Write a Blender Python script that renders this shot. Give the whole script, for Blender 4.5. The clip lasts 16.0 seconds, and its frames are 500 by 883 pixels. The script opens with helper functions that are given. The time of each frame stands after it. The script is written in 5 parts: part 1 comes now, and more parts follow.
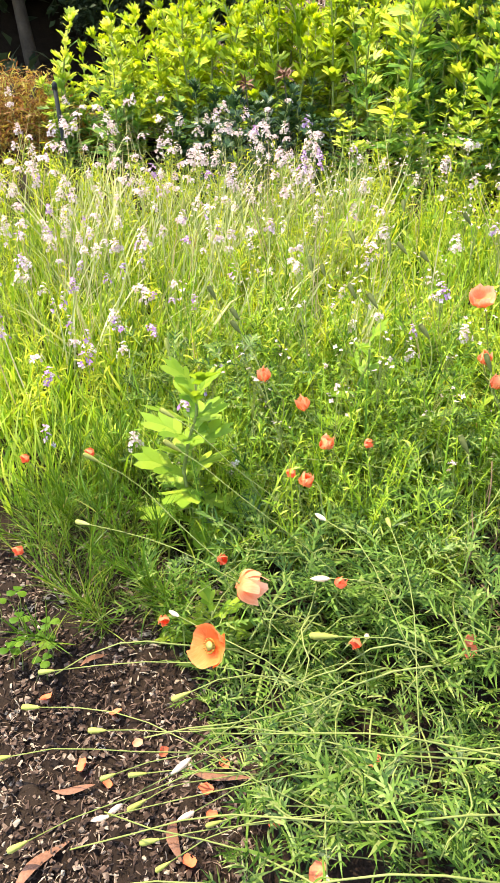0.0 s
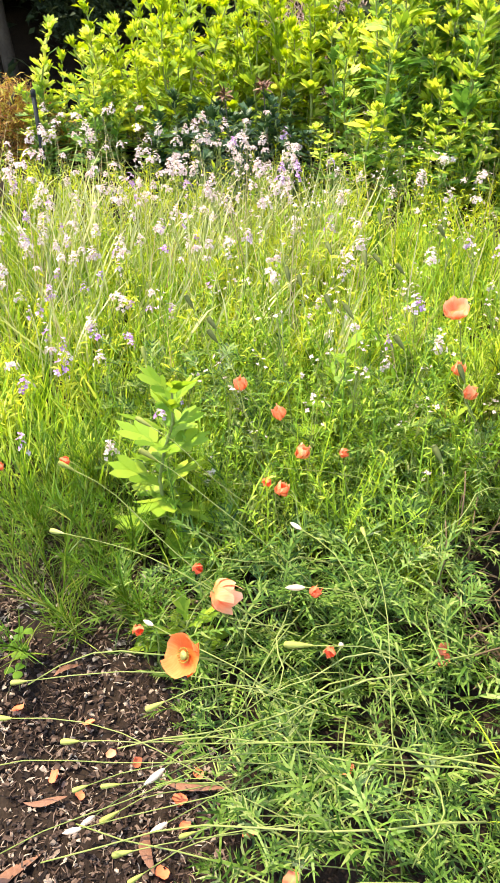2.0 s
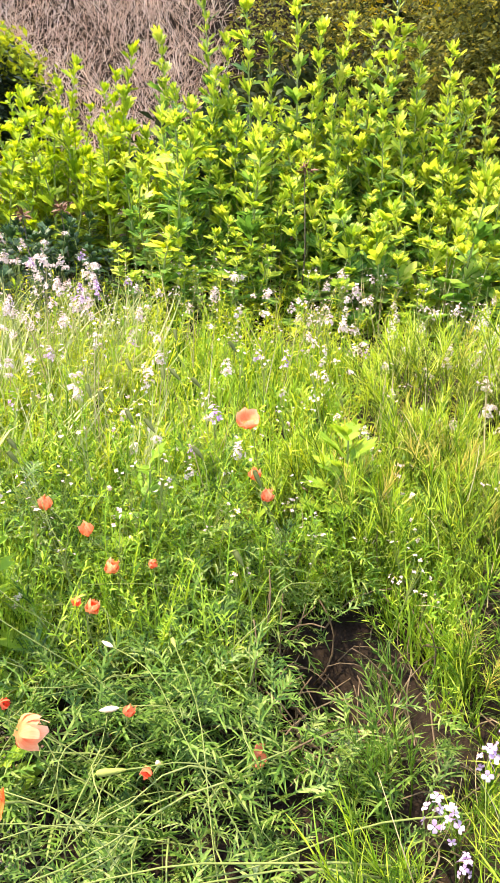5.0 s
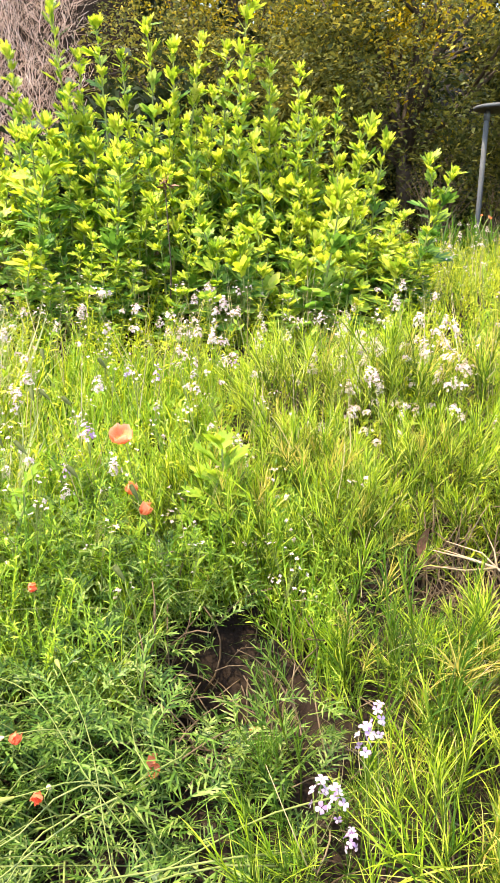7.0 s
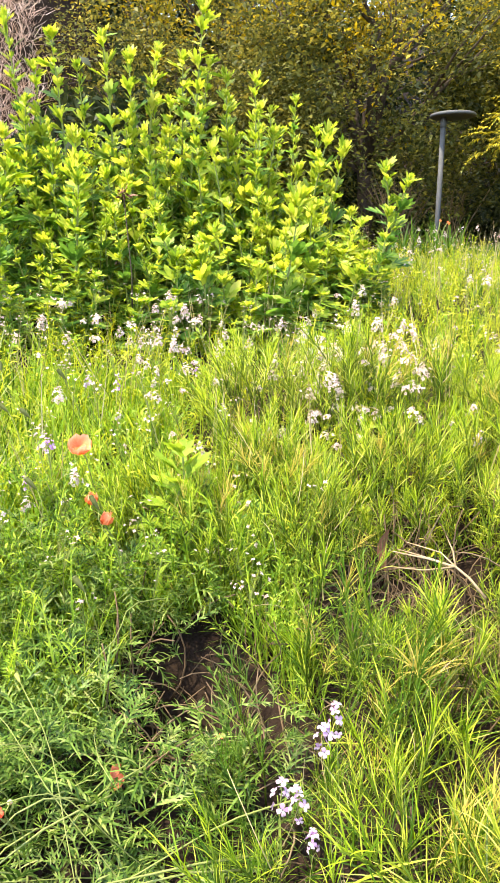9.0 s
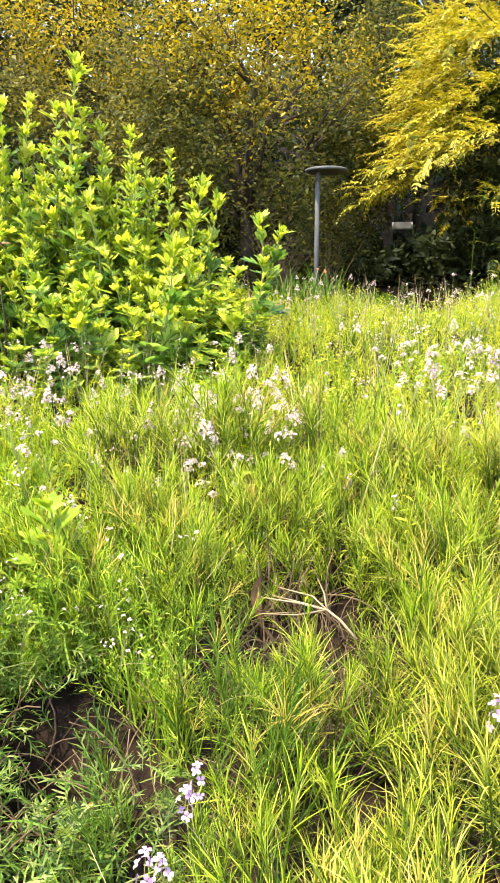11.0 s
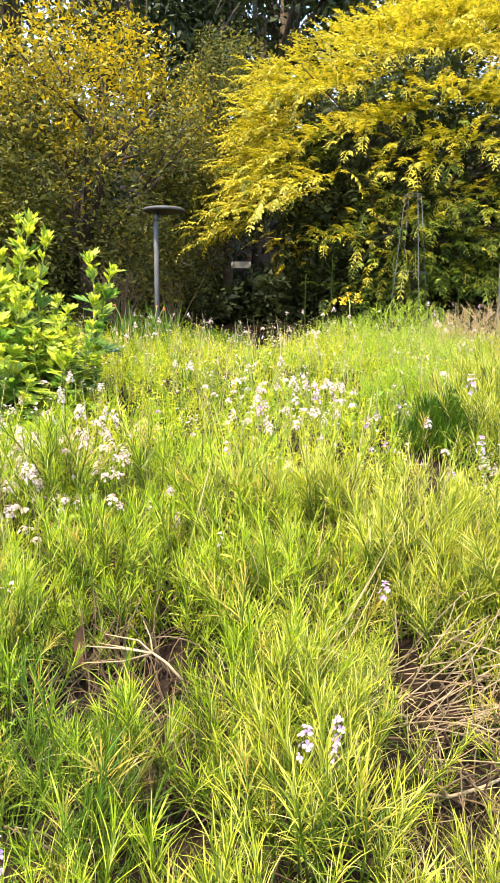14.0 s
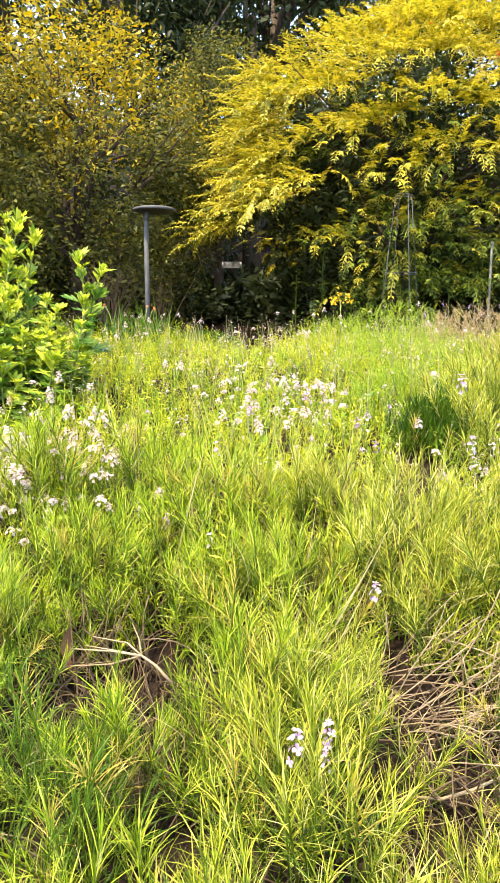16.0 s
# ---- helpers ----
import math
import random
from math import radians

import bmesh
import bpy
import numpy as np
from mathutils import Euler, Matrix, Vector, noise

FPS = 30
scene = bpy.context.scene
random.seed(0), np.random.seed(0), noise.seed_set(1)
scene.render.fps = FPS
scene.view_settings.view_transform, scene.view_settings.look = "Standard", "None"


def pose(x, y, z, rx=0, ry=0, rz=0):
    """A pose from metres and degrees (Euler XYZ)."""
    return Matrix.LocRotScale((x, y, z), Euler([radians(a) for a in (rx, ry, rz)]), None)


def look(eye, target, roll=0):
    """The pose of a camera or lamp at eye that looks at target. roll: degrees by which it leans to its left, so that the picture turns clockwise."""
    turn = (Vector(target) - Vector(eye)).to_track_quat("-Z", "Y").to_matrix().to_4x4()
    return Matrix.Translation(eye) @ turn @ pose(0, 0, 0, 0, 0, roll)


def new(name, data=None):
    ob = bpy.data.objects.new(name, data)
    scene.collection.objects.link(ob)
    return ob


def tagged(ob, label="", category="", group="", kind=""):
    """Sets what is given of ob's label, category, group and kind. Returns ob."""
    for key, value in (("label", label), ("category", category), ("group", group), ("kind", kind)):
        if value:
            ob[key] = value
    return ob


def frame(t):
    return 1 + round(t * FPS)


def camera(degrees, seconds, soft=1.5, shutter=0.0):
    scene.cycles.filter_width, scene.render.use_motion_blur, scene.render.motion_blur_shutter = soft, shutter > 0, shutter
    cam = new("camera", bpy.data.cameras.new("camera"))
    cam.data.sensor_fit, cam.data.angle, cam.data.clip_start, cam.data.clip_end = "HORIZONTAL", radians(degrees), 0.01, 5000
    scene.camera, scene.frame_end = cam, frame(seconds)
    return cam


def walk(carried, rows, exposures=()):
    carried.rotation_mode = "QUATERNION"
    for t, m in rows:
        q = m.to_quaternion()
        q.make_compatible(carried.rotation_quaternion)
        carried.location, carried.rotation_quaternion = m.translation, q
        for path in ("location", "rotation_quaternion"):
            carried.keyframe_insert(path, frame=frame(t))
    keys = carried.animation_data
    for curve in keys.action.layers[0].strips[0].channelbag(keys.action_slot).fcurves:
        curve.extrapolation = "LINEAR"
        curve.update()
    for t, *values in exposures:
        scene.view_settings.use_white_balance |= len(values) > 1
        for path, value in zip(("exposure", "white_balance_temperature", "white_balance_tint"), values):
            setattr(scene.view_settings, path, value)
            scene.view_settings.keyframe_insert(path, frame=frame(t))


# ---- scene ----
cam = camera(38.7, 16.0, 1.5)
# metres of the whole path, height of the first eye, and the turn that sets the path upright
METRES, EYE, TILT, LEAN, TURN = 0.31, 1.35, 17.0, -19.0, -15.3
ROWS = [
    (0.0, 0.0, 0.0, 0.0, -15.52, -46.39, 15.34),
    (0.5, 0.0028, -0.0062, 0.0191, -15.55, -45.41, 15.33),
    (1.0, 0.0007, -0.0052, 0.0195, -15.06, -45.15, 15.34),
    (1.5, 0.0071, 0.0008, 0.0071, -15.14, -45.46, 14.43),
    (2.0, 0.0107, -0.0086, 0.0053, -16.58, -45.96, 13.88),
    (2.5, 0.0446, -0.0003, 0.0149, -17.27, -44.93, 14.35),
    (3.0, 0.0641, -0.0162, 0.0502, -18.27, -42.66, 13.71),
    (3.5, 0.0783, -0.0333, 0.0654, -19.95, -41.91, 12.19),
    (4.0, 0.1242, -0.0447, 0.0786, -22.87, -41.61, 10.46),
    (4.5, 0.1395, -0.0722, 0.1161, -26.24, -40.51, 8.27),
    (5.0, 0.1292, -0.1056, 0.1449, -29.83, -40.65, 7.28),
    (7.5, 0.1476, -0.2281, 0.2002, -40.71, -40.51, 3.84),
    (8.0, 0.1588, -0.2491, 0.2025, -41.38, -40.42, 3.82),
    (10.5, 0.2639, -0.3352, 0.2343, -46.68, -38.7, 1.68),
    (11.0, 0.3194, -0.379, 0.2547, -50.0, -37.19, -0.14),
    (11.5, 0.3722, -0.4175, 0.2939, -53.72, -35.01, -1.81),
    (12.0, 0.3933, -0.4385, 0.294, -56.12, -35.27, -3.23),
    (12.5, 0.4284, -0.4584, 0.2817, -57.86, -35.66, -3.98),
    (13.0, 0.4407, -0.4899, 0.2786, -59.37, -35.24, -4.82),
    (13.5, 0.4514, -0.5315, 0.2993, -60.17, -34.3, -4.92),
    (14.0, 0.4508, -0.5448, 0.3059, -60.79, -33.89, -5.51),
    (14.5, 0.4657, -0.5595, 0.3019, -61.2, -33.83, -5.59),
    (15.0, 0.475, -0.5517, 0.2951, -61.48, -33.95, -5.76),
    (15.5, 0.4826, -0.5436, 0.2862, -61.58, -33.88, -5.99),
    (16.0, 0.4858, -0.5387, 0.283, -61.42, -33.8, -5.86),
]
walk(cam, [(t, pose(0, 0, EYE, TILT, LEAN, TURN) @ pose(METRES * x, METRES * y, METRES * z, 90 + pitch, roll, yaw)) for t, x, y, z, yaw, pitch, roll in ROWS],
     exposures=[(0.0, 2.54, 7350, 8), (8.0, 2.68, 7350, 11), (16.0, 2.62, 7350, 13)])

# ---- light ----
SUN_HEIGHT, SUN_BEARING = 68.0, -55.0
world = bpy.data.worlds.new("sky")
scene.world = world
world.use_nodes = True
wn = world.node_tree.nodes
sky = wn.new("ShaderNodeTexSky")
sky.sky_type, sky.sun_disc = "NISHITA", False
sky.sun_elevation, sky.sun_rotation = radians(SUN_HEIGHT), radians(SUN_BEARING)
wn["Background"].inputs["Strength"].default_value = 0.15
world.node_tree.links.new(sky.outputs[0], wn["Background"].inputs["Color"])
sun = new("sun", bpy.data.lights.new("sun", "SUN"))
sun.data.energy, sun.data.angle, sun.data.color = 1.85, radians(1.0), (1.0, 0.92, 0.74)
sb, sh = radians(SUN_BEARING), radians(SUN_HEIGHT)
sun.matrix_world = look((0, 0, 30), (-30 * math.sin(sb) * math.cos(sh), -30 * math.cos(sb) * math.cos(sh), 30 - 30 * math.sin(sh)))

# ---- materials ----


def base_material(name):
    m = bpy.data.materials.new(name)
    m.use_nodes = True
    nt = m.node_tree
    nt.nodes.clear()
    out = nt.nodes.new("ShaderNodeOutputMaterial")
    bsdf = nt.nodes.new("ShaderNodeBsdfPrincipled")
    nt.links.new(bsdf.outputs[0], out.inputs[0])
    return m, nt, bsdf, out


def ramp(nt, colours, fac):
    r = nt.nodes.new("ShaderNodeValToRGB")
    e = r.color_ramp.elements
    while len(e) < len(colours):
        e.new(0.5)
    for i, c in enumerate(colours):
        e[i].position, e[i].color = i / max(1, len(colours) - 1), (*c, 1)
    nt.links.new(fac, r.inputs[0])
    return r


def math_node(nt, op, a, b):
    n = nt.nodes.new("ShaderNodeMath")
    n.operation = op
    for i, v in enumerate((a, b)):
        if isinstance(v, (int, float)):
            n.inputs[i].default_value = v
        else:
            nt.links.new(v, n.inputs[i])
    return n.outputs[0]


def noise_node(nt, scale, detail=4.0, rough=0.6, source="Object"):
    c = nt.nodes.new("ShaderNodeTexCoord")
    n = nt.nodes.new("ShaderNodeTexNoise")
    n.inputs["Scale"].default_value, n.inputs["Detail"].default_value, n.inputs["Roughness"].default_value = scale, detail, rough
    nt.links.new(c.outputs[source], n.inputs["Vector"])
    return n.outputs["Fac"]


def world_noise(nt, scale, detail=3.0):
    g = nt.nodes.new("ShaderNodeNewGeometry")
    n = nt.nodes.new("ShaderNodeTexNoise")
    n.inputs["Scale"].default_value, n.inputs["Detail"].default_value = scale, detail
    nt.links.new(g.outputs["Position"], n.inputs["Vector"])
    return n.outputs["Fac"]


def foliage(name, colours, through_light=0.4, rough=0.55, patch=1.2, grain=60.0, spread=0.6, sheen=0.18):
    """Leaf tissue: its colour varies leaf by leaf, in patches and in fine grain; thin enough to let light through."""
    m, nt, bsdf, out = base_material(name)
    g = nt.nodes.new("ShaderNodeNewGeometry")
    o = nt.nodes.new("ShaderNodeObjectInfo")
    f = math_node(nt, "MULTIPLY", g.outputs["Random Per Island"], spread)
    f = math_node(nt, "ADD", f, math_node(nt, "MULTIPLY", world_noise(nt, patch), 0.75))
    f = math_node(nt, "ADD", f, math_node(nt, "MULTIPLY", world_noise(nt, grain, 2.0), 0.3))
    f = math_node(nt, "ADD", f, math_node(nt, "MULTIPLY", o.outputs["Random"], 0.12))
    f = math_node(nt, "SUBTRACT", f, 0.5 * spread + 0.15)
    r = ramp(nt, colours, f)
    nt.links.new(r.outputs[0], bsdf.inputs["Base Color"])
    bsdf.inputs["Roughness"].default_value = rough
    bsdf.inputs["Specular IOR Level"].default_value = sheen
    t = nt.nodes.new("ShaderNodeBsdfTranslucent")
    hsv = nt.nodes.new("ShaderNodeHueSaturation")
    hsv.inputs["Hue"].default_value, hsv.inputs["Saturation"].default_value, hsv.inputs["Value"].default_value = 0.485, 1.05, 1.4
    nt.links.new(r.outputs[0], hsv.inputs["Color"])
    nt.links.new(hsv.outputs[0], t.inputs["Color"])
    mix = nt.nodes.new("ShaderNodeMixShader")
    mix.inputs[0].default_value = through_light
    nt.links.new(bsdf.outputs[0], mix.inputs[1])
    nt.links.new(t.outputs[0], mix.inputs[2])
    nt.links.new(mix.outputs[0], out.inputs[0])
    return m


def petal_tissue(name, colours, size, through_light=0.4):
    """Thin petal: deep at its base, paler towards the rim, with fine veins running outwards."""
    m = foliage(name, colours, through_light, 0.6, 25.0, 120.0, 0.3, 0.15)
    nt = m.node_tree
    r = next(n for n in nt.nodes if n.type == "VALTORGB")
    old = r.inputs[0].links[0].from_socket
    c = nt.nodes.new("ShaderNodeTexCoord")
    s = nt.nodes.new("ShaderNodeVectorMath")
    s.operation = "LENGTH"
    nt.links.new(c.outputs["Object"], s.inputs[0])
    w = nt.nodes.new("ShaderNodeTexNoise")
    w.inputs["Scale"].default_value = 1.0
    mp = nt.nodes.new("ShaderNodeMapping")
    mp.inputs["Scale"].default_value = (60, 900, 60)
    nt.links.new(c.outputs["Object"], mp.inputs[0])
    nt.links.new(mp.outputs[0], w.inputs["Vector"])
    f = math_node(nt, "ADD", math_node(nt, "MULTIPLY", old, 0.45), math_node(nt, "MULTIPLY", s.outputs["Value"], 0.75 / size))
    f = math_node(nt, "ADD", f, math_node(nt, "MULTIPLY", math_node(nt, "SUBTRACT", w.outputs["Fac"], 0.5), 0.5))
    nt.links.new(f, r.inputs[0])
    return m


def solid(name, colours, scale=20.0, rough=0.7, bump=0.3, metal=0.0, detail=5.0, source="Object", each=0.3):
    """Opaque matter: noise at two scales runs through the colours, and a fine relief."""
    m, nt, bsdf, out = base_material(name)
    o = nt.nodes.new("ShaderNodeObjectInfo")
    g = nt.nodes.new("ShaderNodeNewGeometry")
    n1, n2 = noise_node(nt, scale, detail, source=source), noise_node(nt, scale * 6.3, 3.0, source=source)
    f = math_node(nt, "ADD", math_node(nt, "MULTIPLY", n1, 0.9), math_node(nt, "MULTIPLY", n2, 0.4))
    f = math_node(nt, "ADD", f, math_node(nt, "MULTIPLY", o.outputs["Random"], 0.25))
    f = math_node(nt, "ADD", f, math_node(nt, "MULTIPLY", g.outputs["Random Per Island"], each))
    f = math_node(nt, "SUBTRACT", f, 0.27 + 0.5 * each)
    r = ramp(nt, colours, f)
    nt.links.new(r.outputs[0], bsdf.inputs["Base Color"])
    bsdf.inputs["Roughness"].default_value, bsdf.inputs["Metallic"].default_value, bsdf.inputs["Specular IOR Level"].default_value = rough, metal, 0.5 * (1 - rough) + 0.02
    b = nt.nodes.new("ShaderNodeBump")
    b.inputs["Strength"].default_value, b.inputs["Distance"].default_value = bump, 0.01
    nt.links.new(n2, b.inputs["Height"])
    nt.links.new(b.outputs[0], bsdf.inputs["Normal"])
    return m


M = {
    "soil": solid("soil", [(0.006, 0.004, 0.003), (0.014, 0.009, 0.007), (0.034, 0.023, 0.016)], 9.0, 0.95, 0.8),
    "mulch": solid("mulch", [(0.0056, 0.004, 0.003), (0.013, 0.008, 0.006), (0.032, 0.019, 0.0135), (0.072, 0.043, 0.031), (0.155, 0.102, 0.075), (0.34, 0.265, 0.2)], 14.0, 0.8, 0.5, each=0.85),
    "poppy_leaf": foliage("poppy_leaf", [(0.02, 0.052, 0.008), (0.06, 0.128, 0.016), (0.137, 0.223, 0.0361), (0.23, 0.288, 0.0702), (0.328, 0.353, 0.13)], 0.3, 0.42, 4.0, spread=0.9, sheen=0.2),
    "spike_leaf": foliage("spike_leaf", [(0.036, 0.098, 0.006), (0.14, 0.25, 0.013), (0.33, 0.43, 0.028), (0.48, 0.52, 0.075), (0.56, 0.54, 0.22)], 0.36, 0.42, 2.2, spread=0.95, sheen=0.2),
    "spike_old_shaded": foliage("spike_old_shaded", [(0.022, 0.05, 0.005), (0.07, 0.13, 0.01), (0.16, 0.215, 0.02), (0.33, 0.3, 0.09)], 0.3, 0.45, 2.2, spread=0.8, sheen=0.18),
    "spike_pale": foliage("spike_pale", [(0.06, 0.1, 0.008), (0.19, 0.245, 0.017), (0.42, 0.436, 0.0418), (0.547, 0.523, 0.125), (0.588, 0.554, 0.26)], 0.34, 0.42, 2.2, spread=0.95, sheen=0.2),
    "spike_dry": foliage("spike_dry", [(0.3, 0.26, 0.04), (0.5, 0.4, 0.08), (0.66, 0.54, 0.2)], 0.35, 0.5, 3.0),
    "grass": foliage("grass", [(0.075, 0.165, 0.016), (0.205, 0.345, 0.03), (0.36, 0.47, 0.05), (0.485, 0.52, 0.115)], 0.44, 0.45, 1.6, spread=0.9, sheen=0.2),
    "tan_herb": foliage("tan_herb", [(0.2, 0.17, 0.06), (0.4, 0.3, 0.15), (0.55, 0.42, 0.28)], 0.4, 0.55, 3.0),
    "grey_grass": foliage("grey_grass", [(0.17, 0.22, 0.05), (0.32, 0.36, 0.11), (0.5, 0.49, 0.23), (0.66, 0.6, 0.4)], 0.35, 0.5, 2.0),
    "meadow": foliage("meadow", [(0.11, 0.17, 0.012), (0.326, 0.389, 0.0285), (0.499, 0.518, 0.0429), (0.538, 0.521, 0.093)], 0.45, 0.45, 0.9, spread=0.9, sheen=0.15),
    "straw": foliage("straw", [(0.3, 0.22, 0.11), (0.48, 0.38, 0.2), (0.62, 0.54, 0.36)], 0.25, 0.6, 3.0),
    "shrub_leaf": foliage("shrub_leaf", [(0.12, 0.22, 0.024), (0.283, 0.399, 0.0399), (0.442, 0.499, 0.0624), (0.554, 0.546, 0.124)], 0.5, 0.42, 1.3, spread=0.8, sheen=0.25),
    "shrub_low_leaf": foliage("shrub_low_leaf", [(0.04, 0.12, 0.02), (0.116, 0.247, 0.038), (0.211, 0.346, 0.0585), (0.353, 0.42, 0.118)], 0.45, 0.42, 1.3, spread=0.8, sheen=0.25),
    "shrub_gold_leaf": foliage("shrub_gold_leaf", [(0.12, 0.22, 0.016), (0.26, 0.37, 0.024), (0.42, 0.5, 0.036), (0.58, 0.6, 0.09)], 0.4, 0.5, 1.3, spread=0.7),
    "shrub_shaded_leaf": foliage("shrub_shaded_leaf", [(0.008, 0.026, 0.007), (0.024, 0.06, 0.016), (0.07, 0.13, 0.045)], 0.2, 0.45, 1.5, sheen=0.25),
    "young_leaf": foliage("young_leaf", [(0.1, 0.21, 0.016), (0.22, 0.34, 0.032), (0.4, 0.47, 0.06)], 0.42, 0.5, 3.0),
    "strap_leaf": foliage("strap_leaf", [(0.02, 0.058, 0.005), (0.068, 0.148, 0.011), (0.175, 0.27, 0.026)], 0.34, 0.4, 2.0, sheen=0.16),
    "stem": foliage("stem", [(0.11, 0.14, 0.035), (0.22, 0.25, 0.07), (0.38, 0.39, 0.16)], 0.15, 0.5, 6.0),
    "pod": foliage("pod", [(0.19, 0.2, 0.045), (0.32, 0.33, 0.08), (0.48, 0.46, 0.2)], 0.2, 0.5, 8.0),
    "ripe_pod": foliage("ripe_pod", [(0.075, 0.095, 0.025), (0.14, 0.15, 0.045), (0.25, 0.24, 0.1)], 0.15, 0.55, 8.0),
    "withered_bud": foliage("withered_bud", [(0.5, 0.38, 0.28), (0.68, 0.56, 0.44), (0.75, 0.7, 0.55)], 0.3, 0.6, 8.0),
    "petal": petal_tissue("petal", [(0.6, 0.08, 0.015), (0.7, 0.125, 0.025), (0.76, 0.19, 0.05), (0.8, 0.28, 0.1)], 0.03, 0.3),
    "pale_petal": petal_tissue("pale_petal", [(0.7, 0.12, 0.03), (0.78, 0.21, 0.07), (0.83, 0.34, 0.16), (0.87, 0.48, 0.3)], 0.032, 0.3),
    "fallen_petal": foliage("fallen_petal", [(0.66, 0.09, 0.04), (0.8, 0.22, 0.1), (0.84, 0.42, 0.28)], 0.3, 0.55, 25.0, 120.0),
    "stamen": foliage("stamen", [(0.14, 0.12, 0.02), (0.34, 0.27, 0.04)], 0.1, 0.6, 8.0),
    "white_petal": foliage("white_petal", [(0.46, 0.32, 0.33), (0.6, 0.46, 0.44), (0.72, 0.61, 0.55)], 0.3, 0.6, 6.0, spread=0.9),
    "lilac_petal": foliage("lilac_petal", [(0.3, 0.12, 0.36), (0.5, 0.31, 0.5), (0.74, 0.62, 0.64)], 0.3, 0.6, 18.0, spread=0.8),
    "dry_leaf": solid("dry_leaf", [(0.07, 0.03, 0.018), (0.16, 0.07, 0.04), (0.3, 0.15, 0.09)], 30.0, 0.6, 0.3),
    "twig": solid("twig", [(0.14, 0.1, 0.06), (0.32, 0.23, 0.14), (0.5, 0.4, 0.27)], 40.0, 0.8, 0.3),
    "old_twig": solid("old_twig", [(0.05, 0.032, 0.02), (0.13, 0.085, 0.05), (0.27, 0.2, 0.13)], 40.0, 0.8, 0.3),
    "bark": solid("bark", [(0.03, 0.022, 0.016), (0.075, 0.055, 0.04), (0.14, 0.11, 0.085)], 8.0, 0.9, 0.8),
    "dome_leaf": foliage("dome_leaf", [(0.13, 0.15, 0.018), (0.326, 0.304, 0.0266), (0.48, 0.413, 0.039), (0.571, 0.487, 0.093)], 0.32, 0.45, 0.8, 12.0, spread=0.9, sheen=0.25),
    "dome_green": foliage("dome_green", [(0.018, 0.036, 0.007), (0.055, 0.09, 0.013), (0.14, 0.18, 0.022), (0.3, 0.32, 0.035)], 0.3, 0.5, 0.8, 12.0, spread=0.8),
    "olive_leaf": foliage("olive_leaf", [(0.03, 0.04, 0.012), (0.085, 0.095, 0.022), (0.17, 0.165, 0.032), (0.31, 0.27, 0.05)], 0.4, 0.5, 0.5, 8.0, spread=0.8),
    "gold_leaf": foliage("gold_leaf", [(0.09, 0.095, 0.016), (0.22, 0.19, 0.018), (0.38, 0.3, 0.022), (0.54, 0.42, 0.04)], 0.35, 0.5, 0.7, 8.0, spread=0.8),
    "sunlit_top_leaf": foliage("sunlit_top_leaf", [(0.1, 0.15, 0.015), (0.27, 0.32, 0.025), (0.48, 0.5, 0.05)], 0.4, 0.55, 0.6, 8.0),
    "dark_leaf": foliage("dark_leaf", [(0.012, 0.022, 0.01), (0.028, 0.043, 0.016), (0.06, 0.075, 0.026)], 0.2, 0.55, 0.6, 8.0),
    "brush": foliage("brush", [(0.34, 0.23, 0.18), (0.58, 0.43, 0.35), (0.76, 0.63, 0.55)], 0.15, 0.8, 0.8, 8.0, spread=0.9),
    "under_shade_leaf": foliage("under_shade_leaf", [(0.014, 0.024, 0.01), (0.036, 0.05, 0.018), (0.085, 0.1, 0.034)], 0.25, 0.55, 0.6, 8.0),
    "bronze_leaf": foliage("bronze_leaf", [(0.08, 0.05, 0.016), (0.26, 0.11, 0.035), (0.36, 0.26, 0.05), (0.3, 0.34, 0.06)], 0.3, 0.6, 5.0, 20.0, spread=0.9),
    "red_petal": foliage("red_petal", [(0.6, 0.03, 0.02), (0.8, 0.1, 0.04)], 0.3, 0.5, 8.0),
    "yellow_petal": foliage("yellow_petal", [(0.7, 0.45, 0.03), (0.85, 0.65, 0.08)], 0.3, 0.5, 8.0),
    "grey_metal": solid("grey_metal", [(0.05, 0.05, 0.051), (0.085, 0.085, 0.086), (0.13, 0.13, 0.13)], 12.0, 0.65, 0.1, 0.0),
    "pale_metal": solid("pale_metal", [(0.13, 0.13, 0.12), (0.24, 0.24, 0.22)], 12.0, 0.6, 0.1, 0.2),
    "black_stake": solid("black_stake", [(0.012, 0.012, 0.013), (0.03, 0.03, 0.03)], 20.0, 0.7, 0.1),
    "pale_wall": solid("pale_wall", [(0.26, 0.26, 0.25), (0.5, 0.5, 0.5)], 14.0, 0.9, 0.1),
}

# ---- mesh tools: a shape is a triple of points, triangles and one material slot per triangle ----
rng = np.random.default_rng(7)


def mesh(name, shape, materials, smooth=True):
    v, f, s = shape
    me = bpy.data.meshes.new(name)
    me.vertices.add(len(v))
    me.vertices.foreach_set("co", np.asarray(v, np.float32).ravel())
    me.loops.add(len(f) * 3)
    me.loops.foreach_set("vertex_index", np.asarray(f, np.int32).ravel())
    me.polygons.add(len(f))
    me.polygons.foreach_set("loop_start", np.arange(0, len(f) * 3, 3, dtype=np.int32))
    me.polygons.foreach_set("loop_total", np.full(len(f), 3, np.int32))
    for m in materials:
        me.materials.append(M[m])
    me.polygons.foreach_set("material_index", np.asarray(s, np.int32))
    me.polygons.foreach_set("use_smooth", np.full(len(f), smooth, bool))
    me.update(calc_edges=True)
    me.validate()
    return me


